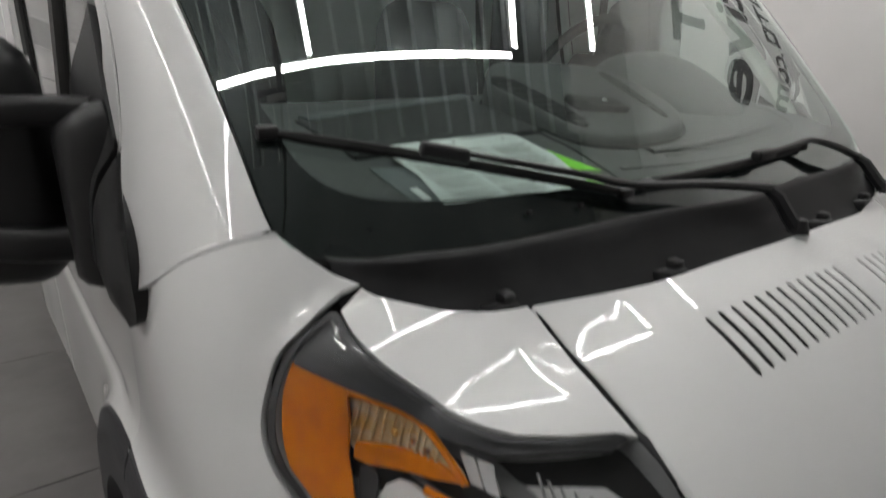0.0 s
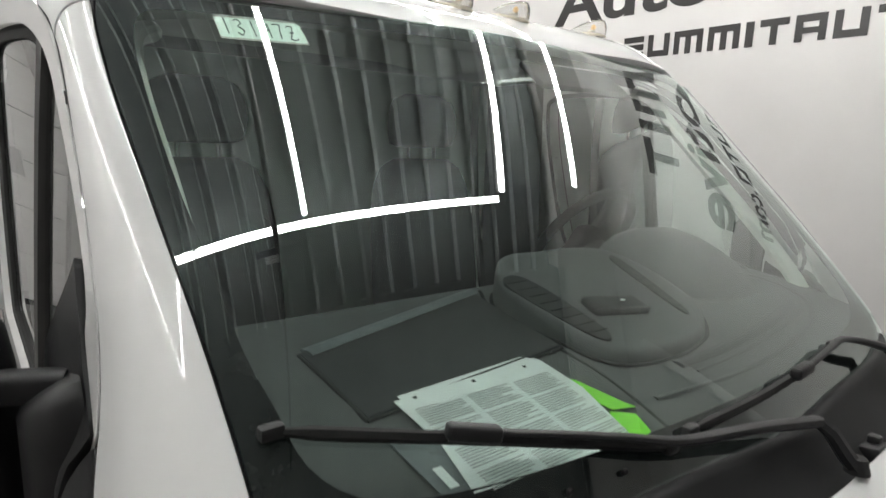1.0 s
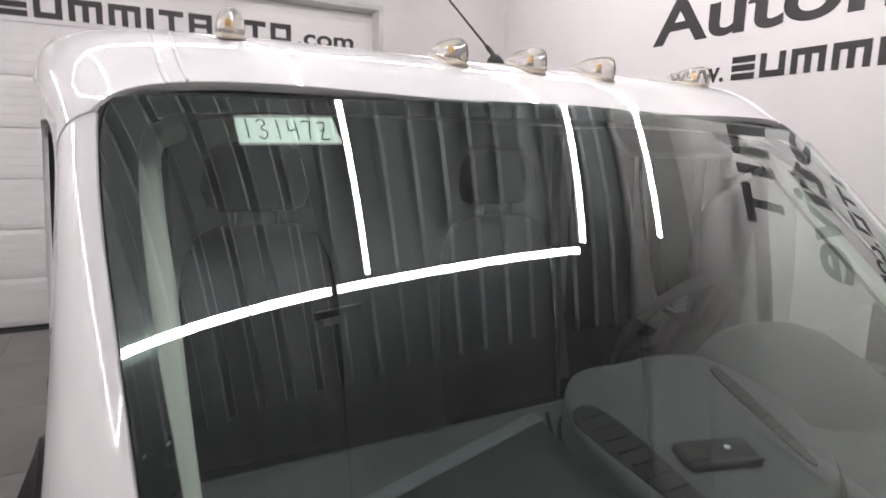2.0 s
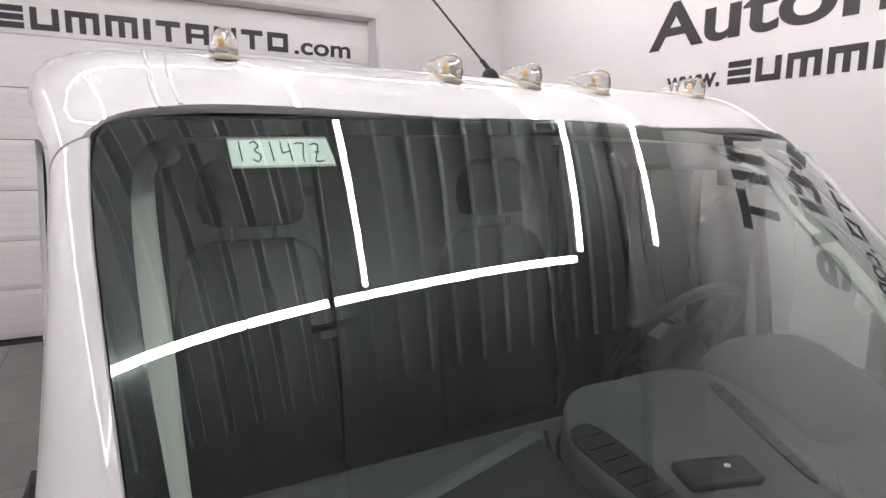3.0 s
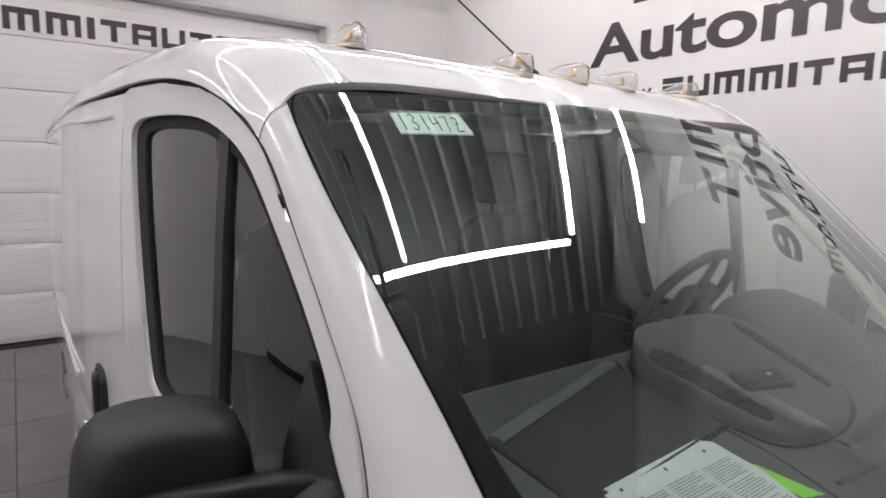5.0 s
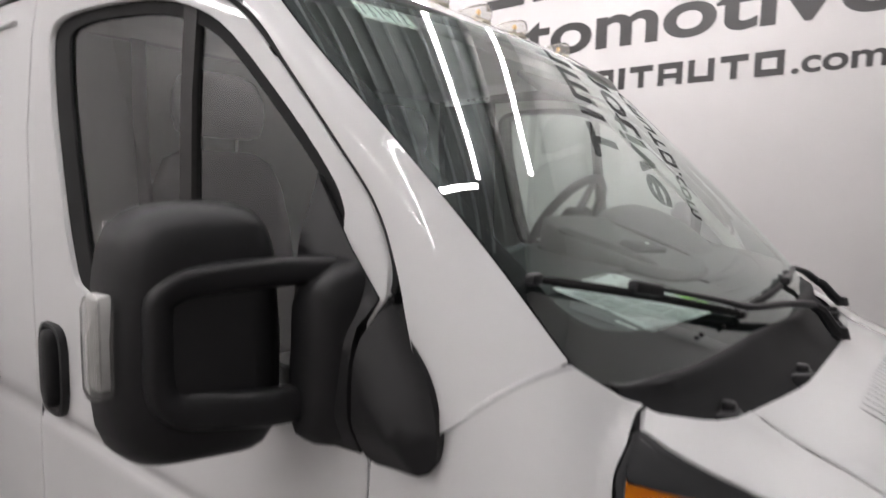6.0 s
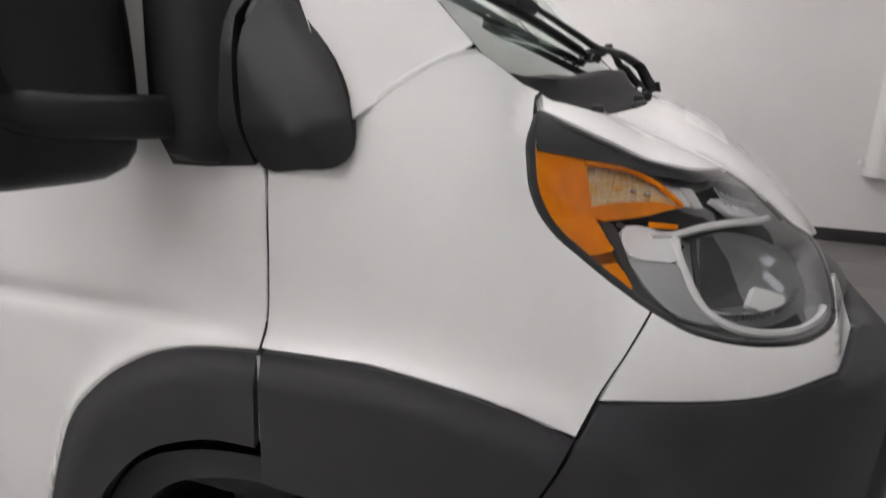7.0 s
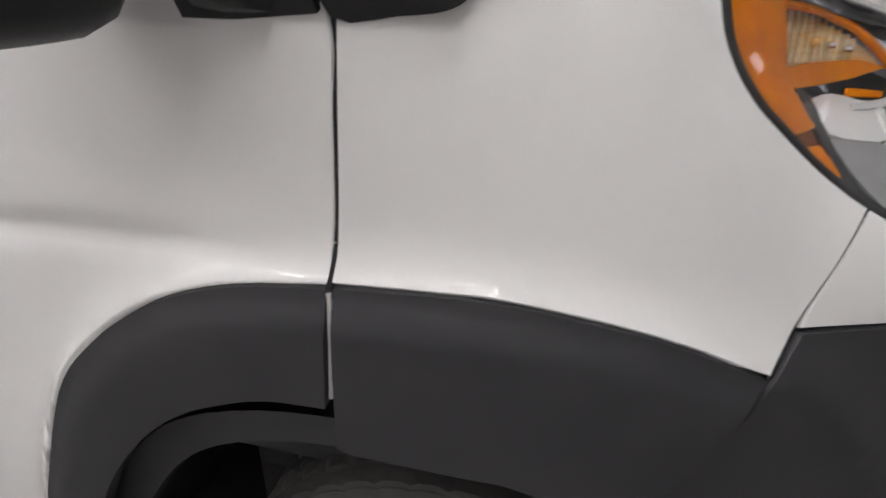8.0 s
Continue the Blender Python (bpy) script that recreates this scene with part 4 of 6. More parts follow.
for mir in (False, True):
    d = panel("front_door", DOOR + DOOR_BACK, side, WHITE_PAINT, van, 0.015, 0.020, holes=[win], mirror=mir, label="white front door with a dark framed window")
    panel("window_seal", win, lambda x, z: (x, -side_w(x, z) + 0.014, z), GAP_BLACK, d, 0.02, 0.01, holes=[shrink([(x + 0.050 * smooth(-0.9, -1.2, x), z) for x, z in win], 0.030)], mirror=mir, label="black window seal")
    panel("window_pane", shrink(win, 0.02), lambda x, z: (x, -side_w(x, z) + 0.022, z), SIDE_GLASS, d, 0.05, 0.0, mirror=mir, label="tinted side window glass").visible_shadow = False
    post = [(-0.677, 2.078), (-0.667, 1.90), (-0.640, 1.685), (-0.615, 1.42), (-0.660, 1.415), (-0.682, 1.685), (-0.706, 1.90), (-0.722, 2.096)]
    panel("window_post", post, lambda x, z: (x, -side_w(x, z) + 0.010, z), POST_GREY, d, 0.03, 0.02, mirror=mir, label="dark upright window divider")
    # handle in a dark recess
    for xc, zc, own in ((-1.25, 1.225, d), (-1.73, 1.215, van)):
        sg = 1 if mir else -1
        yv = side_w(xc, zc)
        outline = [(math.copysign(abs(math.cos(a)) ** 0.6, math.cos(a)), math.copysign(abs(math.sin(a)) ** 0.55, math.sin(a))) for a in np.linspace(0, 2 * math.pi, 28, endpoint=False)]
        bowl, grip = bmesh.new(), bmesh.new()
        add_rings(bowl, [[(xc + 0.090 * k * c, sg * (yv + h), zc + (0.125 - 0.09 * (1 - k)) * e) for c, e in outline] for k, h in ((0.96, -0.02), (1.0, 0.004), (0.97, 0.012), (0.86, 0.014), (0.78, 0.004))])
        add_rings(grip, [[(xc + 0.012 + 0.034 * k * c, sg * (yv + h), zc + 0.006 + (0.104 - 0.034 * (1 - k)) * e) for c, e in outline] for k, h in ((1.0, 0.0), (1.0, 0.020), (0.88, 0.028), (0.55, 0.032))])
        hd_ob = part("handle", bowl, BLACK_PLASTIC, own, "black plastic door handle in a recess", angle=50)
        part("handle_grip", grip, BLACK_PLASTIC, hd_ob if own is van else own, angle=50)
    # cargo side
    cargo = [(-1.343, 2.205), (-1.378, 2.10), (-1.408, 1.85), (-1.388, 1.55), (-1.368, 1.25), (-1.358, 0.9), (-1.358, 0.42), (-2.80, 0.42), (-2.90, 0.70), (-3.10, 0.86), (-3.45, 0.92), (-3.80, 0.86), (-4.0, 0.70), (-4.10, 0.42),
             (-4.55, 0.45), (-4.56, 1.3), (-4.55, 2.19), (-3.0, 2.216), (-1.8, 2.216)]
    panel("cargo_side", cargo, side, WHITE_PAINT, van, 0.05, 0.016, mirror=mir, label="white windowless cargo side panel")
    sg = 1 if mir else -1
    bm = bmesh.new()
    add_tube(bm, [(x, sg * (side_w(x, 2.15) + 0.001), 2.15 + 0.03 * smooth(-1.5, -3, x)) for x in np.linspace(-1.47, -4.4, 20)], 0.012, 8, 0.5)
    part("side_rail", bm, WHITE_PAINT, van, "white pressed rail along the cargo side")
    bm = bmesh.new()
    add_box(bm, (-3.0, sg * (side_w(-3.0, 1.16) + 0.002), 1.16), (1.5, 0.016, 0.026), 0.007)
    part("slide_track", bm, WHITE_PAINT, van, "white moulding along the cargo side")

# rear end, sills and the dark inner shell that closes the gaps
part("rear_panel", box((-4.555, 0, 1.33), (0.04, 2.17, 1.76), 0.015), WHITE_PAINT, van, "plain white rear doors")
bm = bmesh.new()
add_box(bm, (-2.9, 0, 0.55), (3.2, 1.9, 0.36))
add_box(bm, (-1.0, 0, 0.62), (0.7, 1.86, 0.22))
part("underbody", bm, GAP_BLACK, van, "dark underbody and chassis")
bm = bmesh.new()
add_box(bm, (-1.66, 0, 1.45), (0.05, 1.96, 1.5), 0.01)
part("bulkhead", bm, CABIN_GREY, van, "grey steel bulkhead behind the seats")
for mir in (False, True):
    f = (lambda x, v: tuple(Vector(front(x, v)) * Vector((1, 0.965, 1)) - Vector((0.015, 0, 0.03))))
    loop = [fz(-0.16, 1.06), fz(0.1, 1.07), fz(0.3, 1.0), fz(0.30, 0.6), fz(0.80, 0.6), fz(0.76, 0.98), fz(0.64, 1.13), fy(0.58, -0.4), fy(0.40, -0.4), fy(0.36, -0.55), fy(0.22, -0.75), fz(0.15, 1.40), fz(0.0, 1.35), fz(-0.16, 1.33)]
    panel("inner_shell", loop, f, GAP_BLACK, van, 0.05, 0.0, mirror=mir, ref=(0, 0, 0.8))
    loop = [(-0.06, 1.09), (-0.3, 1.06), (-0.7, 0.85), (-1.5, 0.6), (-1.5, 1.40), (-0.8, 1.37), (-0.3, 1.345), (-0.20, 1.37), (-0.19, 1.50), (-0.08, 1.5)]
    panel("inner_shell", loop, lambda x, z: (x, -side_w(x, z) + arch_bulge(x, z) + 0.045, z), GAP_BLACK, van, 0.08, 0.0, mirror=mir)
    loop = [(-1.285, 2.19), (-1.285, 0.6), (-2.02, 0.6), (-2.02, 2.19)]
    panel("inner_shell", loop, lambda x, z: (x, -side_w(x, z) + 0.03, z), GAP_BLACK, van, 0.08, 0.0, mirror=mir)
    line = curve([(-0.10, 1.62), (-0.262, 1.803), (-0.484, 2.014), (-0.61, 2.10), (-0.81, 2.176), (-1.05, 2.206), (-1.34, 2.213)], 4)
    loop = [(x + 0.012, z + 0.016) for x, z in line] + [(x - 0.012, z - 0.030) for x, z in line[::-1]]
    panel("door_weatherstrip", loop, lambda x, z: (x, -side_w(x, z) + 0.014, z), RUBBER, van, 0.02, 0.0, mirror=mir, label="black rubber door seal")



def strip(name, line, surf, parent, r=0.004, sink=0.006, mat=RUBBER, mirror=False, label="", ref=(-0.3, 0, 1.0)):
    """A dark rubber line sunk in a panel gap."""
    e, pts = 1e-3, []
    for u, v in line:
        q = Vector(surf(u, v))
        n = (Vector(surf(u + e, v)) - Vector(surf(u - e, v))).cross(Vector(surf(u, v + e)) - Vector(surf(u, v - e))).normalized()
        if n.dot(q - Vector(ref)) < 0:
            n = -n
        q -= n * sink
        pts.append(q * Vector((1, -1, 1)) if mirror else q)
    bm = bmesh.new()
    add_tube(bm, pts, r, 6)
    return part(name, bm, mat, parent, label)


# ---- joints ----
for mir in (False, True):
    strip("door_gap_seal", [(x + 0.003, z) for x, z in curve([(-0.1265, 1.04), (-0.125, 1.085), (-0.1205, 1.117), (-0.1145, 1.237), (-0.109, 1.31), (-0.124, 1.40), (-0.128, 1.51), (-0.098, 1.56), (-0.099, 1.61), (-0.15, 1.699), (-0.256, 1.805), (-0.48, 2.016),
                                  (-0.607, 2.101), (-0.81, 2.18), (-1.02, 2.208), (-1.28, 2.217)], 5)], side, van, 0.0062, 0.0066, GAP_BLACK, mir, ref=(-0.6, 0, 1.2))
    strip("panel_gap", [fz(*p) for p in curve([(0.331, 0.990), (0.352, 1.040), (0.379, 1.092), (0.407, 1.148)], 4)], front, van, 0.003, 0.004, RUBBER, mir)
    strip("panel_gap", [fy(x, -0.561) for x in np.linspace(0.318, 0.61, 16)], front, van, 0.003, 0.007, RUBBER, mir, ref=(0.2, 0, 0.8))
    strip("panel_gap", [(x, z) for x, z in curve([(-1.352, 2.10), (-1.404, 1.85), (-1.384, 1.55), (-1.364, 1.25), (-1.354, 0.9), (-1.354, 0.5)], 5)], side, van, 0.004, 0.008, RUBBER, mir, ref=(-1.3, 0, 1.2))

for mir in (False, True):
    strip("pillar_seam", curve([fz(0.018, 1.390), fz(0.05, 1.418), fz(0.10, 1.460), fy(0.140, -0.846)], 5), front, van, 0.0056, 0.0040, SEAM_GREY, mir, "thin grey seam between pillar and fender")

# ---- headlights ----
for mir in (False, True):
    R = (-0.2, 0, 1.1)
    lamp = panel("headlight", lamp_loop, front, LENS_CLEAR, van, 0.03, 0.0, mirror=mir, ref=R, label="headlight with a clear lens and amber turn signal")
    lamp.visible_shadow = False
    lp = lambda loop, n=3: [tuple(q) for q in curve([fz(*p) for p in loop], n, True)]
    pl = lambda nm, loop, mat, lift, h=0.02, depth=0.008, holes=(), label="", n=3: panel(nm, lp(loop, n), front, mat, lamp, h, depth, holes=holes, mirror=mir, lift=lift, label=label, ref=R)
    inner = shrink(lamp_loop, 0.0055)
    panel("lamp_rim", shrink(lamp_loop, -0.001), front, LAMP_BLACK, lamp, 0.02, 0.02, holes=[inner], mirror=mir, lift=-0.0015, ref=R, label="black edge of the headlight")
    panel("lamp_bowl", shrink(lamp_loop, 0.006), front, LAMP_MID, lamp, 0.03, 0.0, mirror=mir, lift=-0.042, ref=R, label="grey headlight housing")
    panel("lamp_wall", shrink(lamp_loop, 0.005), front, LAMP_GREY, lamp, 0.03, 0.075, holes=[shrink(lamp_loop, 0.008)], mirror=mir, lift=-0.006, ref=R)
    # dark eyebrow along the top
    brow = [fz(0.2315, 1.374), fz(0.240, 1.355), fz(0.300, 1.341), fz(0.350, 1.329), fz(0.405, 1.313), fz(0.450, 1.307), fz(0.505, 1.296)]
    brow += [(fy(x, y)[0], fy(x, y)[1] - 0.006) for x, y in LAMP_TOP[2:]]
    panel("lamp_brow", brow, front, LAMP_BLACK, lamp, 0.015, 0.006, mirror=mir, lift=-0.005, ref=R, label="black upper headlight trim")
    # amber side reflector in two fields, and the turn chamber
    pl("amber_reflector", [(0.237, 1.359), (0.266, 1.354), (0.292, 1.348), (0.301, 1.338), (0.311, 1.304), (0.320, 1.270), (0.333, 1.251), (0.346, 1.232), (0.352, 1.222), (0.318, 1.221), (0.299, 1.238), (0.279, 1.262), (0.261, 1.289), (0.249, 1.313), (0.242, 1.335)], AMBER, -0.008, 0.012, 0.01, label="amber side reflector")
    pl("reflector_step", [(0.318, 1.220), (0.352, 1.221), (0.359, 1.208), (0.331, 1.208)], AMBER_DARK, -0.010, 0.01, 0.006, n=1)
    pl("amber_reflector", [(0.331, 1.207), (0.359, 1.207), (0.372, 1.193), (0.382, 1.178), (0.379, 1.173), (0.360, 1.184)], AMBER, -0.008, 0.010, 0.01, label="amber lower reflector", n=1)
    pl("dark_divider", [(0.336, 1.256), (0.352, 1.250), (0.366, 1.226), (0.380, 1.200), (0.408, 1.166), (0.450, 1.138), (0.400, 1.156), (0.384, 1.168), (0.376, 1.192), (0.354, 1.226)], LAMP_BLACK, -0.011, 0.012, 0.01, label="black trim beside the amber reflector")
    chamber = [(0.303, 1.336), (0.355, 1.325), (0.400, 1.302), (0.437, 1.270), (0.397, 1.264), (0.322, 1.270), (0.311, 1.304)]
    pl("turn_chamber", chamber, GOLD_MIRROR, -0.022, 0.016, 0.0, label="bright turn signal reflector")
    for k in range(11):
        x = 0.314 + 0.0088 * k
        top = lerp(x, [(0.303, 1.330), (0.355, 1.319), (0.400, 1.297), (0.437, 1.270)])
        bm = bmesh.new()
        add_tube(bm, [Vector(front(*fz(x, z))) * Vector((1, -1 if mir else 1, 1)) + Vector((-0.012, (0.016 if not mir else -0.016), 0)) for z in np.linspace(1.274, top, 3)], 0.0022, 6)
        part("reflector_rib", bm, GOLD_MIRROR, lamp)
    for k, (x, z) in enumerate(((0.352, 1.294), (0.372, 1.290), (0.391, 1.286))):
        bm = bmesh.new()
        q = Vector(front(*fz(x, z))) * Vector((1, -1 if mir else 1, 1)) + Vector((-0.008, 0.012 if not mir else -0.012, 0))
        add_box(bm, q, (0.009, 0.006, 0.007), 0.002)
        part("turn_bulb" if k == 0 else "bulb_facet", bm, AMBER_BULB if k == 0 else BRIGHT_CHROME, lamp, "amber turn signal bulb" if k == 0 else "")
    strip("chamber_edge", [fz(*q) for q in curve([(0.303, 1.336), (0.355, 1.326), (0.400, 1.304), (0.438, 1.272)], 4)], front, lamp, 0.0048, 0.011, AMBER, mir, ref=R, label="amber edge of the turn chamber")
    pl("chamber_floor", [(0.322, 1.276), (0.360, 1.276), (0.400, 1.278), (0.440, 1.270), (0.400, 1.260), (0.340, 1.258), (0.326, 1.264)], AMBER, -0.014, 0.012, 0.008, label="amber lower edge of the turn chamber", n=1)
    pl("amber_strip", [(0.396, 1.252), (0.437, 1.247), (0.437, 1.242), (0.396, 1.246)], AMBER, -0.013, 0.01, 0.004, n=1)
    # silver frame round the main reflector
    strip("lamp_frame", [fz(*q) for q in curve([(0.432, 1.236), (0.440, 1.220), (0.449, 1.202), (0.466, 1.172), (0.488, 1.146), (0.520, 1.126), (0.561, 1.112), (0.616, 1.104), (0.654, 1.106), (0.680, 1.114)], 5)], front, lamp, 0.0066, 0.016, SILVER, mir, ref=R, label="satin silver frame in the headlight")
    strip("lamp_frame", [fz(*q) for q in curve([(0.400, 1.238), (0.440, 1.237), (0.480, 1.243), (0.520, 1.247), (0.555, 1.244), (0.588, 1.236)], 5)], front, lamp, 0.0060, 0.015, SILVER, mir, ref=R, label="satin silver frame in the headlight")
    pl("silver_wing", [(0.362, 1.245), (0.379, 1.249), (0.410, 1.242), (0.442, 1.234), (0.440, 1.209), (0.416, 1.209), (0.374, 1.217)], SILVER, -0.013, 0.012, 0.012, label="satin silver wing in the headlight", n=2)
    pl("lamp_apron", [(0.377, 1.213), (0.438, 1.205), (0.452, 1.188), (0.474, 1.158), (0.511, 1.126), (0.449, 1.142), (0.408, 1.173), (0.387, 1.196)], LAMP_GREY, -0.014, 0.015, 0.01, label="grey inner headlight trim")
    pl("main_reflector", [(0.452, 1.222), (0.500, 1.234), (0.580, 1.226), (0.640, 1.188), (0.668, 1.150), (0.660, 1.126), (0.600, 1.117), (0.540, 1.126), (0.498, 1.150), (0.472, 1.178)], LAMP_MID, -0.034, 0.02, 0.0, label="bright main reflector")
    pl("reflector_fin", [(0.467, 1.232), (0.474, 1.232), (0.485, 1.190), (0.483, 1.160), (0.477, 1.162), (0.477, 1.190)], LAMP_BLACK, -0.030, 0.012, 0.018, n=1)
    pl("reflector_shade", [(0.482, 1.231), (0.498, 1.233), (0.527, 1.203), (0.553, 1.150), (0.490, 1.150), (0.486, 1.190)], LAMP_BLACK, -0.030, 0.02, 0.004, label="dark shade in the main reflector", n=1)
    pl("bulb_shield", [(0.564, 1.169), (0.590, 1.160), (0.613, 1.149), (0.615, 1.135), (0.592, 1.131), (0.553, 1.148)], SILVER, -0.024, 0.012, 0.010, label="silver bulb shield", n=1)
    strip("lower_lip", [fz(*q) for q in curve([(0.487, 1.149), (0.528, 1.138), (0.581, 1.135), (0.612, 1.138), (0.632, 1.150)], 4)], front, lamp, 0.0042, 0.020, BRIGHT_CHROME, mir, ref=R)
    pl("upper_reflector", [(0.420, 1.305), (0.434, 1.304), (0.455, 1.271), (0.441, 1.272)], SILVER, -0.018, 0.008, 0.010, n=1)
    pl("upper_reflector", [(0.438, 1.303), (0.453, 1.302), (0.473, 1.270), (0.459, 1.271)], SILVER, -0.016, 0.01, 0.012, label="small bright upper reflector", n=1)
    pl("upper_louvre", [(0.487, 1.291), (0.528, 1.278), (0.582, 1.241), (0.522, 1.262)], SILVER, -0.022, 0.012, 0.01, n=1)
    for k in range(8):
        bm = bmesh.new()
        add_tube(bm, [Vector(front(*fz(x, z))) * Vector((1, -1 if mir else 1, 1)) + Vector((-0.013, -0.013 if mir else 0.013, 0)) for x, z in ((0.492 + 0.010 * k, 1.288 - 0.0052 * k), (0.512 + 0.008 * k, 1.266 - 0.0026 * k))], 0.0020, 5)
        part("louvre_rib", bm, LAMP_GREY, lamp)
    for k in range(20):
        x = 0.508 + 0.0044 * k
        q = Vector(front(*fz(x, 1.130 - 0.006 * math.sin(math.pi * k / 30)))) * Vector((1, -1 if mir else 1, 1)) + Vector((-0.014, -0.016 if mir else 0.016, 0.0))
        part("reflector_tooth", box(q, (0.0020, 0.010, 0.009), 0.0006, 1), LAMP_BLACK, lamp)

# ---- cowl between windscreen and hood ----
hood_edge = ease([(0, 0.374), (0.073, 0.374), (0.311, 0.366), (0.424, 0.350), (0.565, 0.318), (0.672, 0.283), (0.735, 0.246), (0.775, 0.216), (0.80, 0.20)])
glass_low = ease([(0, 1.437), (0.25, 1.442), (0.45, 1.436), (0.60, 1.432), (0.72, 1.437), (0.79, 1.446), (0.80, 1.449)])
bm = bmesh.new()
rows = []
for y in np.linspace(-0.798, 0.798, 81):
    a = abs(y)
    zg = glass_low(a)
    gx = glass_x(y, zg)
    hx = hood_edge(a)
    hz = front(*fy(hx + 0.002, -min(a, 0.79)))[2]
    gap = max(hx - gx, 0.012)
    k = smooth(0.012, 0.08, gap)
    rows.append([(gx - 0.03, y, zg + 0.008), (gx - 0.004, y, zg + 0.002), (gx + 0.004, y, zg + 0.012 * k), (gx + 0.012 * k + 0.002, y, zg + 0.013 * k), (gx + 0.020 * k + 0.004, y, zg + 0.006 * k),
                 (gx + 0.30 * gap, y, zg - 0.012 * k), (gx + 0.55 * gap, y, zg + 0.4 * (hz - zg) - 0.022 * k), (hx - 0.006, y, hz - 0.030 * k - 0.006), (hx + 0.03, y, hz - 0.05)])
add_rings(bm, rows, False, False)
part("cowl", bm, COWL_GREY, van, "black plastic cowl below the windscreen", angle=60)
for y in (-0.60, -0.30, 0.20, 0.52):
    x = hood_edge(abs(y)) - 0.018
    z = front(*fy(x + 0.02, -abs(y)))[2]
    bm = bmesh.new()
    add_box(bm, (x, y, z - 0.012), (0.035, 0.05, 0.028), 0.006, 2, Matrix.Rotation(radians(-12), 3, "Y"))
    add_box(bm, (x - 0.004, y + 0.012, z + 0.006), (0.022, 0.022, 0.018), 0.005)
    part("washer_nozzle", bm, BLACK_PLASTIC, van, "small black washer nozzle")
panel("vent_backing", [fy(*q) for q in ((0.43, -0.38), (0.545, -0.38), (0.555, 0.0), (0.57, 0.53), (0.45, 0.53), (0.44, 0.0))], front, GAP_BLACK, hood, 0.04, 0.0, lift=-0.0035, ref=(0.2, 0, 0.8), label="dark mesh behind the hood vents")
# small clips on the glass foot
for y in (-0.48, -0.38):
    p = Vector(screen(y, 1.468)) + Vector((0.004, 0, 0.004))
    part("clip", box(p, (0.006, 0.010, 0.008), 0.002), RUBBER, windscreen)


# ---- wipers ----
def wiper(tip, mid, end, elbow, pivot):
    w = new("wiper")
    w.empty_display_size = 0.05
    w["label"] = "black wiper arm with blade resting on the windscreen"
    place(w, van)
    tip, mid, end, elbow, pivot = (Vector(p) for p in (tip, mid, end, elbow, pivot))
    bm = bmesh.new()
    line = [tip.lerp(end, t) for t in np.linspace(0, 1, 13)]
    off = Vector((0.006, 0, 0.008))
    for i, p in enumerate(line):
        q = Vector(screen(p.y, p.z))
        line[i] = Vector((q.x, p.y, p.z)) + off + Vector((0.004, 0, 0.004)) * math.sin(math.pi * i / 12)
    add_tube(bm, line, [0.004] + [0.0095] * 11 + [0.005], 6, 0.9)
    part("blade", bm, RUBBER, w, "black rubber wiper blade")
    bm = bmesh.new()
    add_tube(bm, [p - Vector((0.003, 0, 0.003)) for p in line], 0.0035, 6)
    part("blade_lip", bm, RUBBER, w)
    for f in (0.0, 1.0):
        part("blade_cap", box(line[int(f * 12)], (0.018, 0.030, 0.018), 0.005, 2), BLACK_PLASTIC, w)
    # clip where the arm holds the blade
    d = (end - tip).normalized()
    rot = Vector((0, 1, 0)).rotation_difference(d).to_matrix()
    i = min(range(13), key=lambda k: (line[k] - mid).length)
    part("blade_clip", box(line[i] + Vector((0.010, 0, 0.012)), (0.022, 0.075, 0.022), 0.006, 3, rot), BLACK_PLASTIC, w, "black blade clip")
    bm = bmesh.new()
    path = curve([line[i] + Vector((0.014, 0, 0.016)), line[12].lerp(line[i], 0.35) + Vector((0.016, 0, 0.018)), line[12] + Vector((0.018, 0, 0.018)), (line[12] + elbow) / 2 + Vector((0.012, 0, 0.014)), elbow], 6)
    add_tube(bm, path, list(np.linspace(0.006, 0.014, len(path))), 8, 0.7)
    part("arm", bm, BLACK_PLASTIC, w, "black metal wiper arm")
    bm = bmesh.new()
    add_tube(bm, [elbow - (elbow - pivot) * 0.02, elbow.lerp(pivot, 0.25) + Vector((0.004, 0, 0.004)), elbow.lerp(pivot, 0.7), pivot], [0.014, 0.016, 0.017, 0.018], 8, 0.8)
    part("arm_head", bm, BLACK_PLASTIC, w)
    bm = bmesh.new()
    bmesh.ops.create_cone(bm, cap_ends=True, segments=14, radius1=0.020, radius2=0.013, depth=0.025, matrix=Matrix.Translation(pivot + Vector((0.0, 0, 0.008))))
    part("pivot_cap", bm, BLACK_PLASTIC, w)


wiper((0.035, -0.822, 1.583), (0.136, -0.572, 1.548), (0.225, -0.28, 1.474), (0.315, 0.022, 1.474), (0.372, 0.050, 1.405))
wiper((0.222, -0.222, 1.482), (0.211, 0.118, 1.497), (0.190, 0.40, 1.492), (0.245, 0.60, 1.468), (0.322, 0.615, 1.398))

# ---- mirrors with their sails ----
def sweep(v):
    """The mirror head leans back towards its outer end."""
    return Vector((v[0] + 0.38 * min(0.0, v[1] + 1.09), v[1], v[2]))



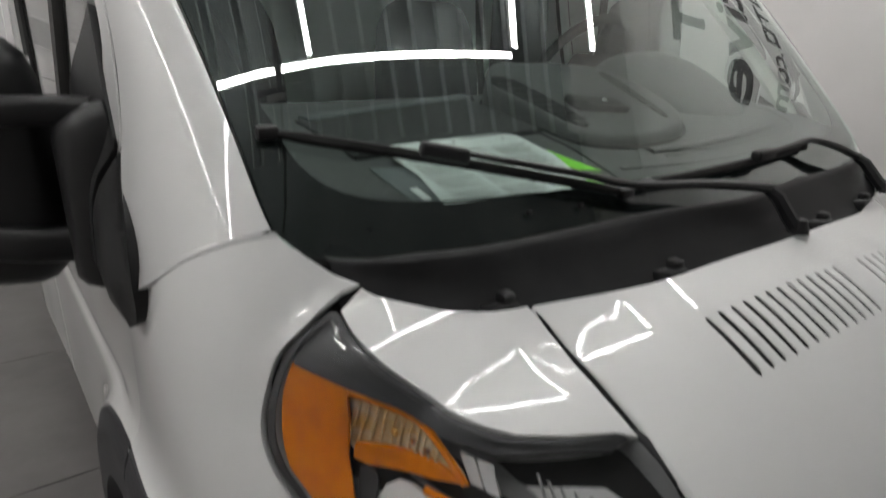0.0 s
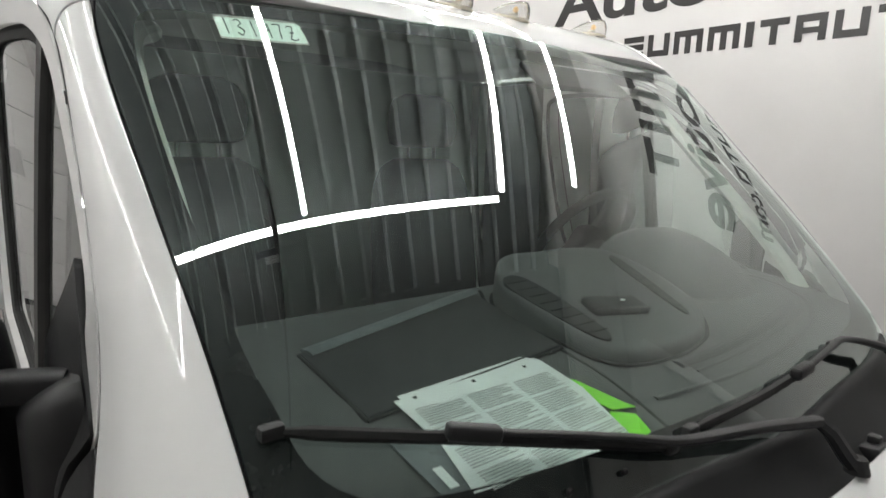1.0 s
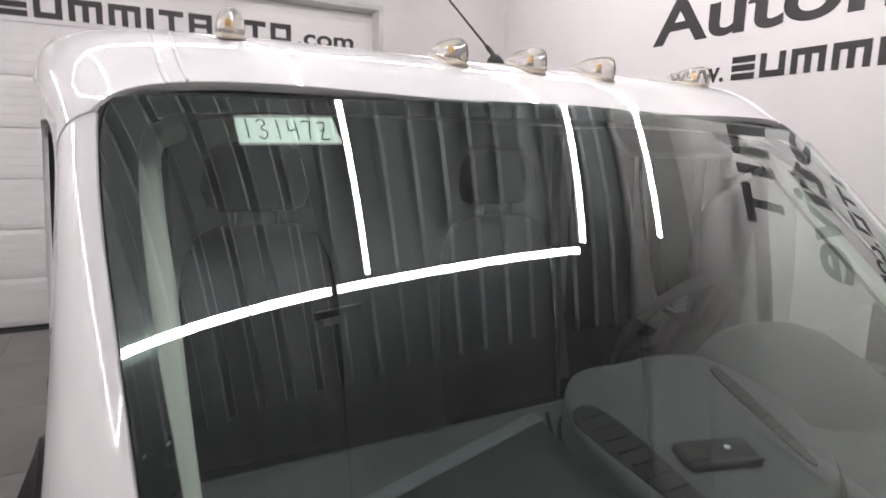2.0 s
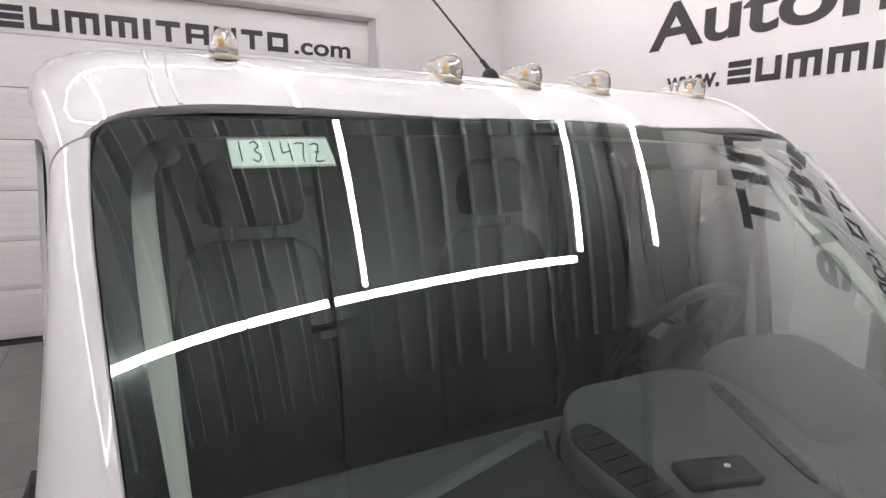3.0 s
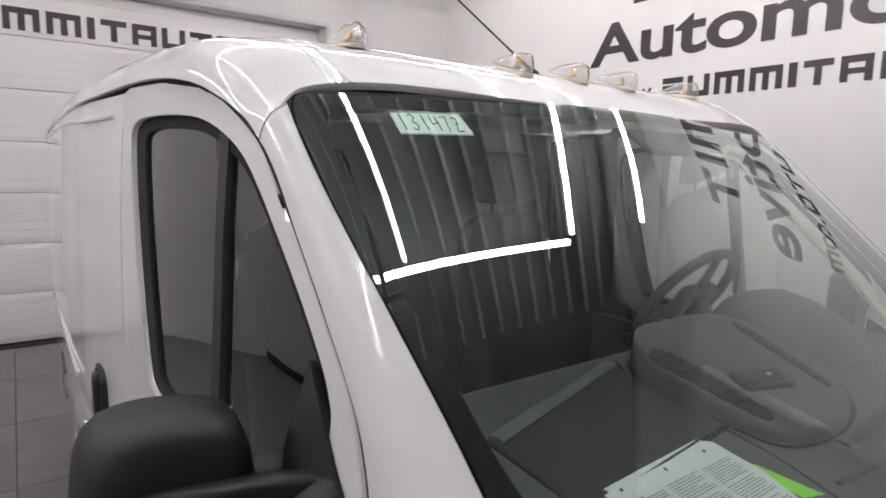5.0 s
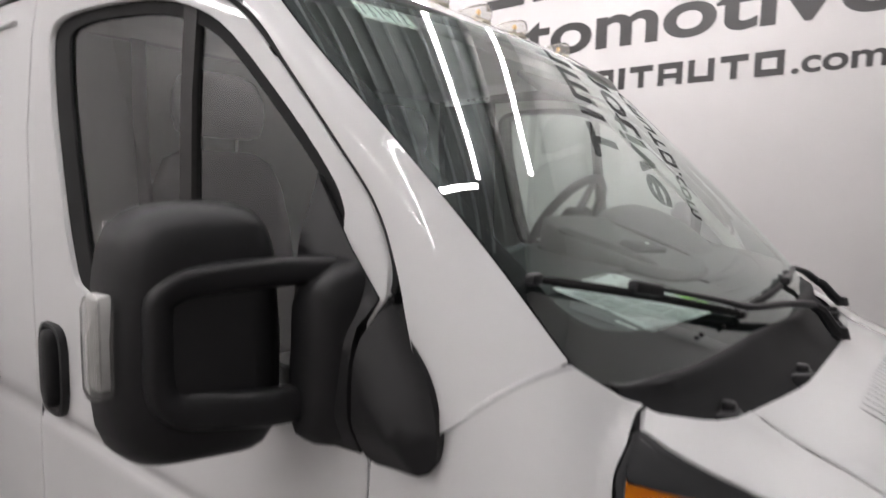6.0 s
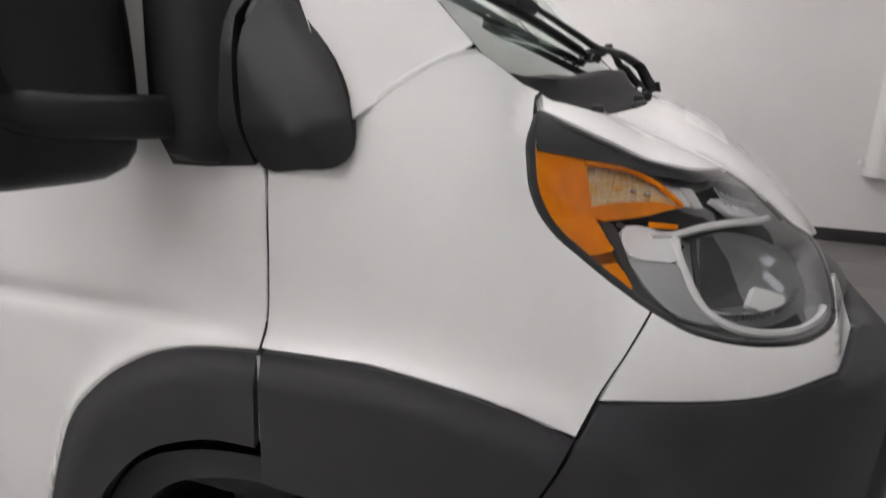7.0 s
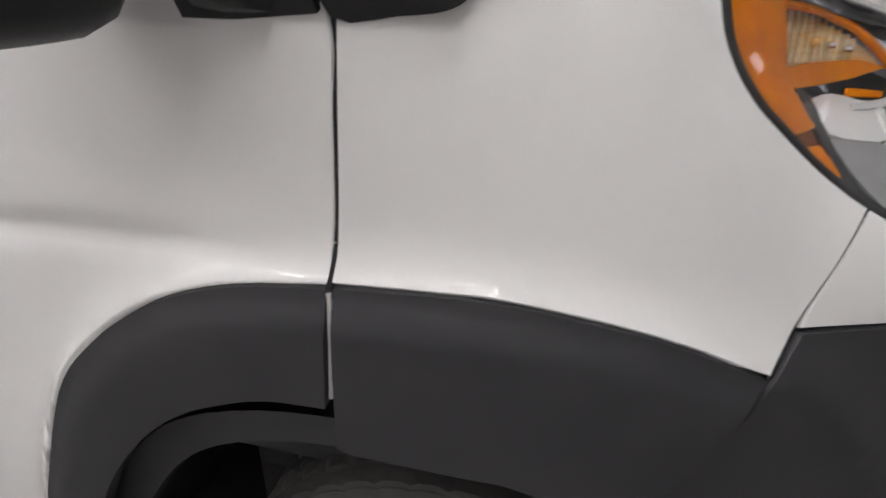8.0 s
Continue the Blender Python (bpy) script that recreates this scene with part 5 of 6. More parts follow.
for mir in (False, True):
    sg = -1 if mir else 1
    F = Vector((1, sg, 1))

    def sail_surf(x, z):
        b = 0.003 + 0.030 * smooth(0.0, 0.09, min(x + 0.36, 0.03 - x, z - 1.30, 0.12, (1.744 - z - 1.2 * (x + 0.279)) / 1.56 + 0.02))
        y = side_w(x, z) if x < -0.1 else side_w(-0.1, z) - (side_w(-0.1, z) - nose_w(x) * (1 - 0.35 * max(0, z - 1.388) ** 1.6)) * smooth(-0.1, 0.02, x)
        return (x, -y - b, z)

    loop = [(-0.088, 1.552), (-0.040, 1.510), (-0.003, 1.464), (0.018, 1.418), (0.025, 1.378), (0.020, 1.346), (0.0, 1.331), (-0.045, 1.325), (-0.1085, 1.323), (-0.121, 1.40), (-0.123, 1.50)]
    panel("fender_sail", [tuple(q) for q in curve(loop, 3, True)], sail_surf, BLACK_PLASTIC, van, 0.02, 0.03, mirror=mir, label="black plastic triangle ahead of the door mirror")
    mirror = new("door_mirror")
    mirror.empty_display_size = 0.05
    mirror["label"] = "large black door mirror on two arms"
    place(mirror, van)
    loop = [(-0.272, 1.744), (-0.262, 1.730), (-0.18, 1.628), (-0.112, 1.557), (-0.1335, 1.515), (-0.132, 1.42), (-0.120, 1.325), (-0.20, 1.318), (-0.255, 1.318), (-0.262, 1.40), (-0.264, 1.55), (-0.268, 1.68)]
    panel("sail", loop, sail_surf, BLACK_PLASTIC, mirror, 0.02, 0.03, mirror=mir, label="black triangular mirror foot on the door")
    # foot block that carries the arms
    bm = bmesh.new()
    rings = []
    for y, z0, z1, x0, x1 in ((-0.980, 1.322, 1.612, -0.250, -0.135), (-1.000, 1.323, 1.607, -0.246, -0.140), (-1.020, 1.326, 1.594, -0.240, -0.150), (-1.038, 1.330, 1.578, -0.236, -0.166), (-1.048, 1.340, 1.555, -0.232, -0.186)):
        pts = []
        for i in range(24):
            a = 2 * math.pi * i / 24
            c, s = math.cos(a), math.sin(a)
            r = (abs(c) ** 5 + abs(s) ** 5) ** -0.2
            pts.append(Vector(((x0 + x1) / 2 + (x1 - x0) / 2 * r * c, y, (z0 + z1) / 2 + (z1 - z0) / 2 * r * s)) * F)
        rings.append(pts)
    add_rings(bm, rings)
    part("foot", bm, BLACK_PLASTIC, mirror, "black mirror foot")
    # head: rounded shell, narrower below
    bm = bmesh.new()
    rings = []
    for x, gy, gz in ((-0.365, 0.92, 0.94), (-0.358, 0.98, 0.985), (-0.325, 0.99, 0.99), (-0.292, 0.965, 0.965), (-0.270, 0.90, 0.92), (-0.256, 0.79, 0.85), (-0.248, 0.62, 0.72), (-0.245, 0.35, 0.45)):
        pts = []
        for i in range(40):
            a = 2 * math.pi * i / 40
            c, s = math.cos(a), math.sin(a)
            n = 4.8 if s > 0 else 4.6
            r = (abs(c) ** n + abs(s) ** n) ** (-1 / n)
            pts.append(sweep((x + 0.004, -1.150 + (0.117 - 0.014 * max(0, s)) * gy * r * c, 1.499 + 0.199 * gz * r * s - 0.014 * smooth(0, -1, r * c) * max(0, r * s))) * F)
        rings.append(pts)
    add_rings(bm, rings)
    head = part("mirror_head", bm, BLACK_PLASTIC, mirror, "black rounded mirror housing", angle=50)
    # flat bracket that wraps the head and runs to the foot
    bm = bmesh.new()
    br = [(-0.200, -0.990, 1.592), (-0.225, -1.05, 1.594), (-0.240, -1.115, 1.592), (-0.248, -1.168, 1.586), (-0.252, -1.192, 1.578), (-0.255, -1.210, 1.561), (-0.256, -1.214, 1.54), (-0.256, -1.214, 1.50), (-0.256, -1.214, 1.455), (-0.255, -1.208, 1.420),
          (-0.252, -1.190, 1.402), (-0.247, -1.16, 1.396), (-0.236, -1.09, 1.390), (-0.225, -1.04, 1.387), (-0.205, -0.990, 1.384)]
    path = [sweep(q) for q in curve(br, 3)]
    rings = []
    for i, q in enumerate(path):
        d = (path[min(i + 1, len(path) - 1)] - path[max(i - 1, 0)]).normalized()
        out = Vector((1, 0.25, 0.0))
        out = (out - d * out.dot(d)).normalized()
        across = d.cross(out).normalized()
        ring = []
        for k in range(16):
            a = 2 * math.pi * k / 16
            c, s_ = math.cos(a), math.sin(a)
            r = (abs(c) ** 3.4 + abs(s_) ** 3.4) ** (-1 / 3.4)
            ring.append((q + out * 0.020 * r * c + across * (0.022 + 0.006 * smooth(0.45, 0.75, i / len(path))) * r * s_) * F)
        rings.append(ring)
    add_rings(bm, rings)
    part("arm", bm, BLACK_PLASTIC, mirror, "black bent mirror arm", angle=50)
    glass_bm = box(Vector((-0.364, -1.144, 1.508)), (0.006, 0.190, 0.31), 0.002)
    for vt in glass_bm.verts:
        vt.co = sweep(vt.co) * F
    part("mirror_glass", glass_bm, BRIGHT_CHROME, mirror, "mirror glass")
    # clear side indicator on the outer edge
    bm = bmesh.new()
    rings = []
    for z, k in ((1.415, 0.55), (1.420, 0.86), (1.434, 0.98), (1.500, 1.0), (1.548, 0.98), (1.562, 0.84), (1.568, 0.5)):
        rings.append([Vector((-0.368 + 0.026 * k * math.copysign(abs(math.cos(a)) ** 0.6, math.cos(a)), -1.262 - 0.026 * k * math.copysign(abs(math.sin(a)) ** 0.6, math.sin(a)), z)) * F for a in np.linspace(0, 2 * math.pi, 20, endpoint=False)])
    add_rings(bm, rings)
    ind = part("side_indicator", bm, LENS_WHITE, mirror, "clear side indicator lens", angle=50)
    ind.visible_shadow = False
    part("indicator_backing", box(Vector((-0.370, -1.261, 1.497)) * F, (0.040, 0.030, 0.135), 0.006), WHITE_PAINT, ind)
    for k in range(6):
        part("lens_rib", box(Vector((-0.386 + 0.007 * k, -1.275, 1.497)) * F, (0.003, 0.006, 0.125), 0.001, 1), LENS_WHITE, ind)

# ---- roof marker lamps and aerial ----
GASKET = surface("yellowed_gasket", (0.55, 0.50, 0.40), (0.66, 0.61, 0.50), 0.6, 0, 40.0)
for x, y, z in ((-0.693, -0.668, 0), (-0.638, -0.212, 0), (-0.636, 0.0, 0), (-0.634, 0.212, 0), (-0.693, 0.640, 0)):
    base = Vector((x - 0.055, y, roof(*ry(x - 0.055, y))[2] + 0.004))
    slope = math.atan2(roof_z(x - 0.11) - roof_z(x), 0.11)
    rot = Matrix.Rotation(slope, 4, "Y")
    mk = new("marker_lamp")
    mk.empty_display_size = 0.03
    mk["label"] = "clear roof marker lamp with amber bulb"
    place(mk, van)
    M = Matrix.Translation(base) @ rot

    def drop(bm, rows, low=0.0, grow=1.0, lift=1.0):
        """A teardrop on the roof: blunt ahead, a long tail behind; rows of (x, height, half width)."""
        rings = []
        for px, h, w in rows:
            ring = []
            for i in range(15):
                a = math.pi * i / 14
                c, s_ = math.cos(a), math.sin(a)
                ring.append(M @ Vector((px * grow, w * grow * math.copysign(abs(c) ** 0.8, c), low + h * lift * s_ ** 0.8)))
            rings.append(ring)
        return add_rings(bm, rings)

    SHAPE = ((-0.080, 0.004, 0.006), (-0.066, 0.011, 0.011), (-0.04, 0.024, 0.017), (-0.01, 0.036, 0.021), (0.02, 0.044, 0.024), (0.040, 0.047, 0.0245), (0.052, 0.045, 0.0235), (0.058, 0.037, 0.021), (0.0605, 0.022, 0.018), (0.061, 0.006, 0.016))
    bm = bmesh.new()
    drop(bm, SHAPE, -0.006, 1.06, 0.22)
    part("gasket", bm, GASKET, mk, "yellowed rubber gasket")
    bm = bmesh.new()
    drop(bm, SHAPE, 0.002)
    part("lens", bm, LENS_MILK, mk, "clear hazy lens", angle=60)
    bm = bmesh.new()
    bmesh.ops.create_uvsphere(bm, u_segments=10, v_segments=8, radius=0.0075, matrix=M @ Matrix.Translation((0.016, 0, 0.020)) @ Matrix.Diagonal((1.2, 1, 1.3, 1)))
    part("bulb", bm, AMBER_BULB, mk, "amber bulb")
    part("bulb_socket", box(M @ Vector((0.012, 0, 0.008)), (0.022, 0.020, 0.008), 0.002, 1), GASKET, mk)
aer = new("aerial")
aer["label"] = "black roof aerial with a wound whip"
place(aer, van)
ab = Vector((-0.876, 0.037, roof(*ry(-0.876, 0.037))[2]))
bm = bmesh.new()
add_rings(bm, [[ab + Vector((0.030 * s * math.cos(a) - 0.25 * h, 0.020 * s * math.sin(a), h)) for a in np.linspace(0, 2 * math.pi, 14, endpoint=False)] for h, s in ((-0.004, 1.05), (0.008, 1.0), (0.018, 0.75), (0.026, 0.4))])
part("aerial_base", bm, RUBBER, aer)
bm = bmesh.new()
w0, wd = ab + Vector((-0.006, 0, 0.022)), Vector((-math.cos(radians(37)), 0, math.sin(radians(37))))
add_tube(bm, [w0 + wd * s for s in np.linspace(0, 0.56, 57)], [0.0065 if k < 6 else 0.0030 + 0.0008 * (k % 2) for k in range(57)], 7)
part("whip", bm, RUBBER, aer, "thin black whip")

# ---- front wheels and rear wheels ----
def wheel(cx, cy):
    w = new("wheel")
    w.empty_display_size = 0.1
    w["label"] = "black tyre on a grey steel wheel"
    place(w, van)
    R, half = 0.372, 0.112
    side_prof = [(-half * 0.9, 0.21), (-half, 0.26), (-half, 0.315), (-half * 0.97, 0.348), (-half * 0.90, 0.362)]
    prof = [(y, r, None) for y, r in side_prof]
    ribs = ((-0.88, -0.60), (-0.54, -0.22), (-0.16, 0.16), (0.22, 0.54), (0.60, 0.88))
    for k, (a0, a1) in enumerate(ribs):
        prof += [(half * a0, R - 0.009, None), (half * (a0 + 0.01), R, k), (half * (a0 + a1) / 2, R + 0.001, k), (half * (a1 - 0.01), R, k), (half * a1, R - 0.009, None)]
    prof += [(-y, r, None) for y, r in side_prof[::-1]]
    n = 176
    bm = bmesh.new()
    rings = []
    for i in range(n):
        a = 2 * math.pi * i / n
        ring = []
        for m, (y, r, k) in enumerate(prof):
            cut = 0.007 if k is not None and (i + 2 * k + m % 3) % 4 == 0 else 0.0
            if k is None and r > 0.345 and i % 4 == 0:
                cut = 0.004
            ring.append(Vector((cx + (r - cut) * math.cos(a), cy + y, 0.372 + (r - cut) * math.sin(a))))
        rings.append(ring)
    rings.append(rings[0])
    add_rings(bm, rings, False, False)
    bmesh.ops.remove_doubles(bm, verts=bm.verts, dist=1e-5)
    part("tyre", bm, TYRE, w, "black treaded tyre", angle=25)
    bm = bmesh.new()
    add_rings(bm, [[Vector((cx + r * math.cos(a), cy + y, 0.372 + r * math.sin(a))) for a in np.linspace(0, 2 * math.pi, 36, endpoint=False)] for y, r in ((-0.10, 0.215), (-0.09, 0.19), (-0.03, 0.17), (-0.05, 0.06), (0.05, 0.06), (0.10, 0.215))])
    part("rim", bm, STEEL, w, "grey steel rim")


for cx, cy in ((0.0, -0.885), (0.0, 0.885), (-3.45, -0.90), (-3.45, 0.90)):
    wheel(cx, cy)
part("front_bumper", box((0.84, 0, 0.70), (0.12, 1.0, 0.56), 0.05, 3), FLARE_PLASTIC, van, "dark grey plastic front bumper middle")
bm = bmesh.new()
ys = np.linspace(-0.42, 0.42, 21)
top_row = [Vector(front(*fy(0.745 - 0.06 * (y / 0.42) ** 2, y))) - Vector((0.01, 0, 0.014)) for y in ys]
low_row = [Vector((0.86 - 0.12 * (y / 0.42) ** 2, y, 1.0)) for y in ys]
add_rings(bm, [[a.lerp(b, t) - Vector((0.03 * math.sin(math.pi * t), 0, 0)) for a, b in zip(top_row, low_row)] for t in np.linspace(0, 1, 7)], False, False)
part("grille", bm, LAMP_BLACK, van, "black grille below the hood edge")


# ---- cab interior ----
dash = new("dashboard")
dash["label"] = "dark grey moulded dashboard with trays and vents"
place(dash, van)
def dash_z(x):
    """Height of the dash top: falls towards the windscreen."""
    return 1.536 - (0.245 if x > -0.05 else 0.107) * (x + 0.05)


rows = []
for y in np.linspace(-0.83, 0.83, 61):
    fx = glass_x(y, 1.472) - 0.012
    rows.append([(fx, y, 1.43), (fx - 0.006, y, 1.462)] + [(x, y, dash_z(x)) for x in np.linspace(fx - 0.02, -0.38, 12)] + [(-0.41, y, dash_z(-0.41) - 0.012), (-0.43, y, 1.53), (-0.44, y, 1.45), (-0.46, y, 1.25), (-0.40, y, 1.10), (-0.38, y, 0.85), (0.1, y, 0.8)])
bm = bmesh.new()
add_rings(bm, rows, False, False)
part("dash_top", bm, DASH_GREY, dash, "soft grey dash top", angle=70)


def oval(cx, cy, rx, ry_, z, n=28, turn=0.0, p=2.0):
    out = []
    for i in range(n):
        a = 2 * math.pi * i / n
        c, s = math.cos(a), math.sin(a)
        r = (abs(c) ** p + abs(s) ** p) ** (-1 / p)
        u, v = rx * r * c, ry_ * r * s
        ct, st = math.cos(turn), math.sin(turn)
        out.append(Vector((cx + u * ct - v * st, cy + u * st + v * ct, z)))
    return out


# tray lid in front of the passenger
bm = bmesh.new()
q = [Vector((-0.012, -0.655)), Vector((-0.224, -0.662)), Vector((-0.352, -0.186)), Vector((-0.049, -0.215))]
mid_q = sum(q, Vector((0, 0))) / 4
add_rings(bm, [[Vector((*(mid_q + (p - mid_q) * k), dash_z(p.x) + h)) for p in q] for k, h in ((1.0, -0.004), (1.0, 0.005), (0.985, 0.0075))])
part("tray_lid", bm, DASH_DARK, dash, "dark flat tray lid on the dash")
bm = bmesh.new()
rim_q = [mid_q + (p - mid_q) * 1.012 for p in q] + [mid_q + (q[0] - mid_q) * 1.012]
add_tube(bm, [Vector((*p, dash_z(p.x) + 0.0015)) for a, b in zip(rim_q, rim_q[1:]) for p in (a, a.lerp(b, 0.5))] + [Vector((*rim_q[0], dash_z(rim_q[0].x) + 0.0015))], 0.0045, 6, 0.6)
part("lid_gap", bm, GAP_BLACK, dash)
bm = bmesh.new()
add_tube(bm, [Vector((-0.218 - 0.128 * t, -0.655 + 0.468 * t, dash_z(-0.22 - 0.128 * t) + 0.008)) for t in np.linspace(0.0, 1.0, 9)], 0.017, 8, 0.28)
part("dash_edge", bm, PAPER_GREY, dash, "pale edge moulding of the dash")
# raised centre pod with two dark vents and a phone holder
POD = [(-0.345, 0.02), (-0.345, -0.09), (-0.295, -0.160), (-0.21, -0.200), (-0.08, -0.192), (0.0, -0.172), (0.042, -0.115), (0.056, 0.0), (0.046, 0.10), (0.016, 0.185), (-0.06, 0.262), (-0.20, 0.285), (-0.31, 0.245), (-0.345, 0.13)]
pod_line = [Vector((float(p[0]), float(p[1]))) for p in curve(POD, 4, True)]
pod_c = Vector((-0.15, 0.03))
pod_z = lambda x: 1.5525 - 0.305 * (x + 0.01)
bm = bmesh.new()
add_rings(bm, [[Vector((*(pod_c + (p - pod_c) * k), (dash_z(p.x) - 0.02) * (1 - t) + max(pod_z(pod_c.x + (p.x - pod_c.x) * k) + h, dash_z(p.x) + 0.003 + h) * t)) for p in pod_line]
               for k, h, t in ((1.03, 0, 0), (1.012, -0.016, 1), (1.0, -0.006, 1), (0.975, -0.001, 1), (0.93, 0.0, 1), (0.86, -0.003, 1), (0.5, -0.002, 1))])
part("centre_pod", bm, DASH_GREY, dash, "raised grey centre console pod", angle=60)
bm = bmesh.new()
add_tube(bm, [Vector((*(pod_c + (p - pod_c) * 1.035), dash_z(p.x) + 0.001)) for p in pod_line[4:44]], 0.005, 6, 0.6)
part("pod_gap", bm, GAP_BLACK, dash)
for (ax, ay), (bx, by), wide in (((-0.255, -0.165), (-0.004, -0.125), 0.038), ((-0.275, 0.225), (-0.014, 0.168), 0.017)):
    bm = bmesh.new()
    d2 = Vector((bx - ax, by - ay))
    nn = Vector((-d2.y, d2.x)).normalized()
    rim_pts = []
    for i in range(28):
        a = 2 * math.pi * i / 28
        c, s_ = math.cos(a), math.sin(a)
        r = (abs(c) ** 3 + abs(s_) ** 3) ** (-1 / 3)
        rim_pts.append(Vector((ax, ay)) + d2 * (0.5 + 0.5 * r * c) + nn * wide * r * s_ * (1.0 - 0.25 * c))
    add_rings(bm, [[Vector((*p, pod_z(p.x) + h)) for p in rim_pts] for h in (-0.006, 0.0012)])
    vent = part("dash_vent", bm, GAP_BLACK, dash, "dark long dash vent")
    for k in range(1, 9):
        m = Vector((ax, ay)) + d2 * (k / 9)
        part("vent_slat", box((m.x, m.y, pod_z(m.x) + 0.0022), (0.004, wide * 1.5, 0.003), 0.001, 1, Matrix.Rotation(radians(17), 3, "Y")), RUBBER, vent)
tilt = Matrix.Rotation(radians(17), 3, "Y") @ Matrix.Rotation(radians(-12), 3, "Z")
bm = bmesh.new()
add_box(bm, (-0.088, 0.0, 1.578), (0.062, 0.150, 0.020), 0.009, 3, tilt)
add_box(bm, (-0.100, -0.052, 1.585), (0.050, 0.050, 0.022), 0.010, 3, tilt)
holder = part("phone_holder", bm, RUBBER, dash, "black flip-up phone holder")
part("holder_hinge", box((-0.062, 0.012, 1.576), (0.010, 0.120, 0.010), 0.004, 2, tilt), DASH_DARK, holder)
bm = bmesh.new()
bmesh.ops.create_uvsphere(bm, u_segments=10, v_segments=6, radius=0.0055, matrix=Matrix.Translation((-0.083, 0.018, 1.590)) @ Matrix.Diagonal((1, 1.2, 0.5, 1)))
part("holder_button", bm, PAPER, holder, "small white button")
# dark joints and the sweeping creases before the driver
for line, r, m in (([(-0.36, -0.15), (-0.22, -0.225), (-0.08, -0.222), (0.03, -0.205), (0.12, -0.21), (0.185, -0.22)], 0.0045, GAP_BLACK),
                   ([(-0.16, 0.74), (-0.06, 0.735), (0.031, 0.696), (0.085, 0.585), (0.113, 0.473), (0.138, 0.30), (0.148, 0.12), (0.141, -0.036), (0.13, -0.17)], 0.007, DASH_DARK),
                   ([(0.023, 0.602), (0.050, 0.45), (0.070, 0.28), (0.081, 0.111), (0.079, -0.02)], 0.017, DASH_DARK),
                   ([(0.050, 0.62), (0.084, 0.42), (0.105, 0.20), (0.110, 0.0)], 0.005, DASH_DARK)):
    bm = bmesh.new()
    add_tube(bm, [(x, y, dash_z(x) + 0.0005) for x, y in curve(line, 5)], r, 8, 0.3)
    part("dash_joint" if m is GAP_BLACK else "dash_crease", bm, m, dash)
# instrument hood
bm = bmesh.new()
rings = []
for x, hw, top in ((-0.375, 0.175, 1.655), (-0.355, 0.200, 1.680), (-0.315, 0.208, 1.688), (-0.26, 0.207, 1.676), (-0.20, 0.200, 1.650), (-0.15, 0.187, 1.618), (-0.105, 0.160, 1.583), (-0.075, 0.120, 1.557), (-0.058, 0.07, 1.540), (-0.054, 0.03, 1.534)):
    ring = []
    for i in range(32):
        a = 2 * math.pi * i / 32
        c, s_ = math.cos(a), math.sin(a)
        r = (abs(c) ** 2.5 + abs(s_) ** 2.5) ** (-1 / 2.5)
        ring.append(Vector((x + 0.03 * r * c * hw / 0.2, 0.478 + hw * r * c, 1.525 + (top - 1.525 if s_ > 0 else 0.03) * r * s_)))
    rings.append(ring)
add_rings(bm, rings)
part("instrument_hood", bm, DASH_GREY, dash, "rounded grey instrument hood", angle=60)
bm = bmesh.new()
add_rings(bm, [oval(-0.26, 0.745, 0.09, 0.045, 1.553, 24, 0, 3), oval(-0.26, 0.745, 0.085, 0.040, 1.572, 24, 0, 3)])
part("side_vent", bm, DASH_DARK, dash, "dark side vent")

# steering wheel
sw = new("steering_wheel")
sw["label"] = "black steering wheel with three spokes"
place(sw, van)
C = Vector((-0.56, 0.46, 1.615))
B = Matrix.Rotation(radians(-56), 3, "Y")
ringp = [C + B @ Vector((0.195 * math.cos(a), 0.195 * math.sin(a), 0)) for a in np.linspace(0, 2 * math.pi, 49)]
bm = bmesh.new()
add_tube(bm, ringp, 0.016, 10)
part("rim", bm, RUBBER, sw, "black steering wheel rim")
bm = bmesh.new()
add_box(bm, C - B @ Vector((0, 0, 0.02)), (0.15, 0.17, 0.05), 0.02, 3, B)
part("hub", bm, RUBBER, sw)
for a in (0.35, math.pi - 0.35, -math.pi / 2):
    bm = bmesh.new()
    e = B @ Vector((-0.0 + 0.19 * math.sin(a) * -1, 0.19 * math.cos(a), 0))
    add_tube(bm, [C - B @ Vector((0, 0, 0.015)), C + e * 0.55 - B @ Vector((0, 0, 0.012)), C + e], [0.026, 0.020, 0.015], 8, 0.6)
    part("spoke", bm, RUBBER, sw)
bm = bmesh.new()
add_tube(bm, [C - B @ Vector((0, 0, 0.03)), Vector((-0.40, 0.46, 1.40))], 0.05, 12)
part("column", bm, DASH_DARK, sw)
for s in (-1, 1):
    bm = bmesh.new()
    add_tube(bm, [(-0.50, 0.46, 1.53), (-0.52, 0.46 + s * 0.10, 1.55), (-0.53, 0.46 + s * 0.19, 1.57)], [0.012, 0.011, 0.014], 8)
    part("stalk", bm, DASH_DARK, sw)


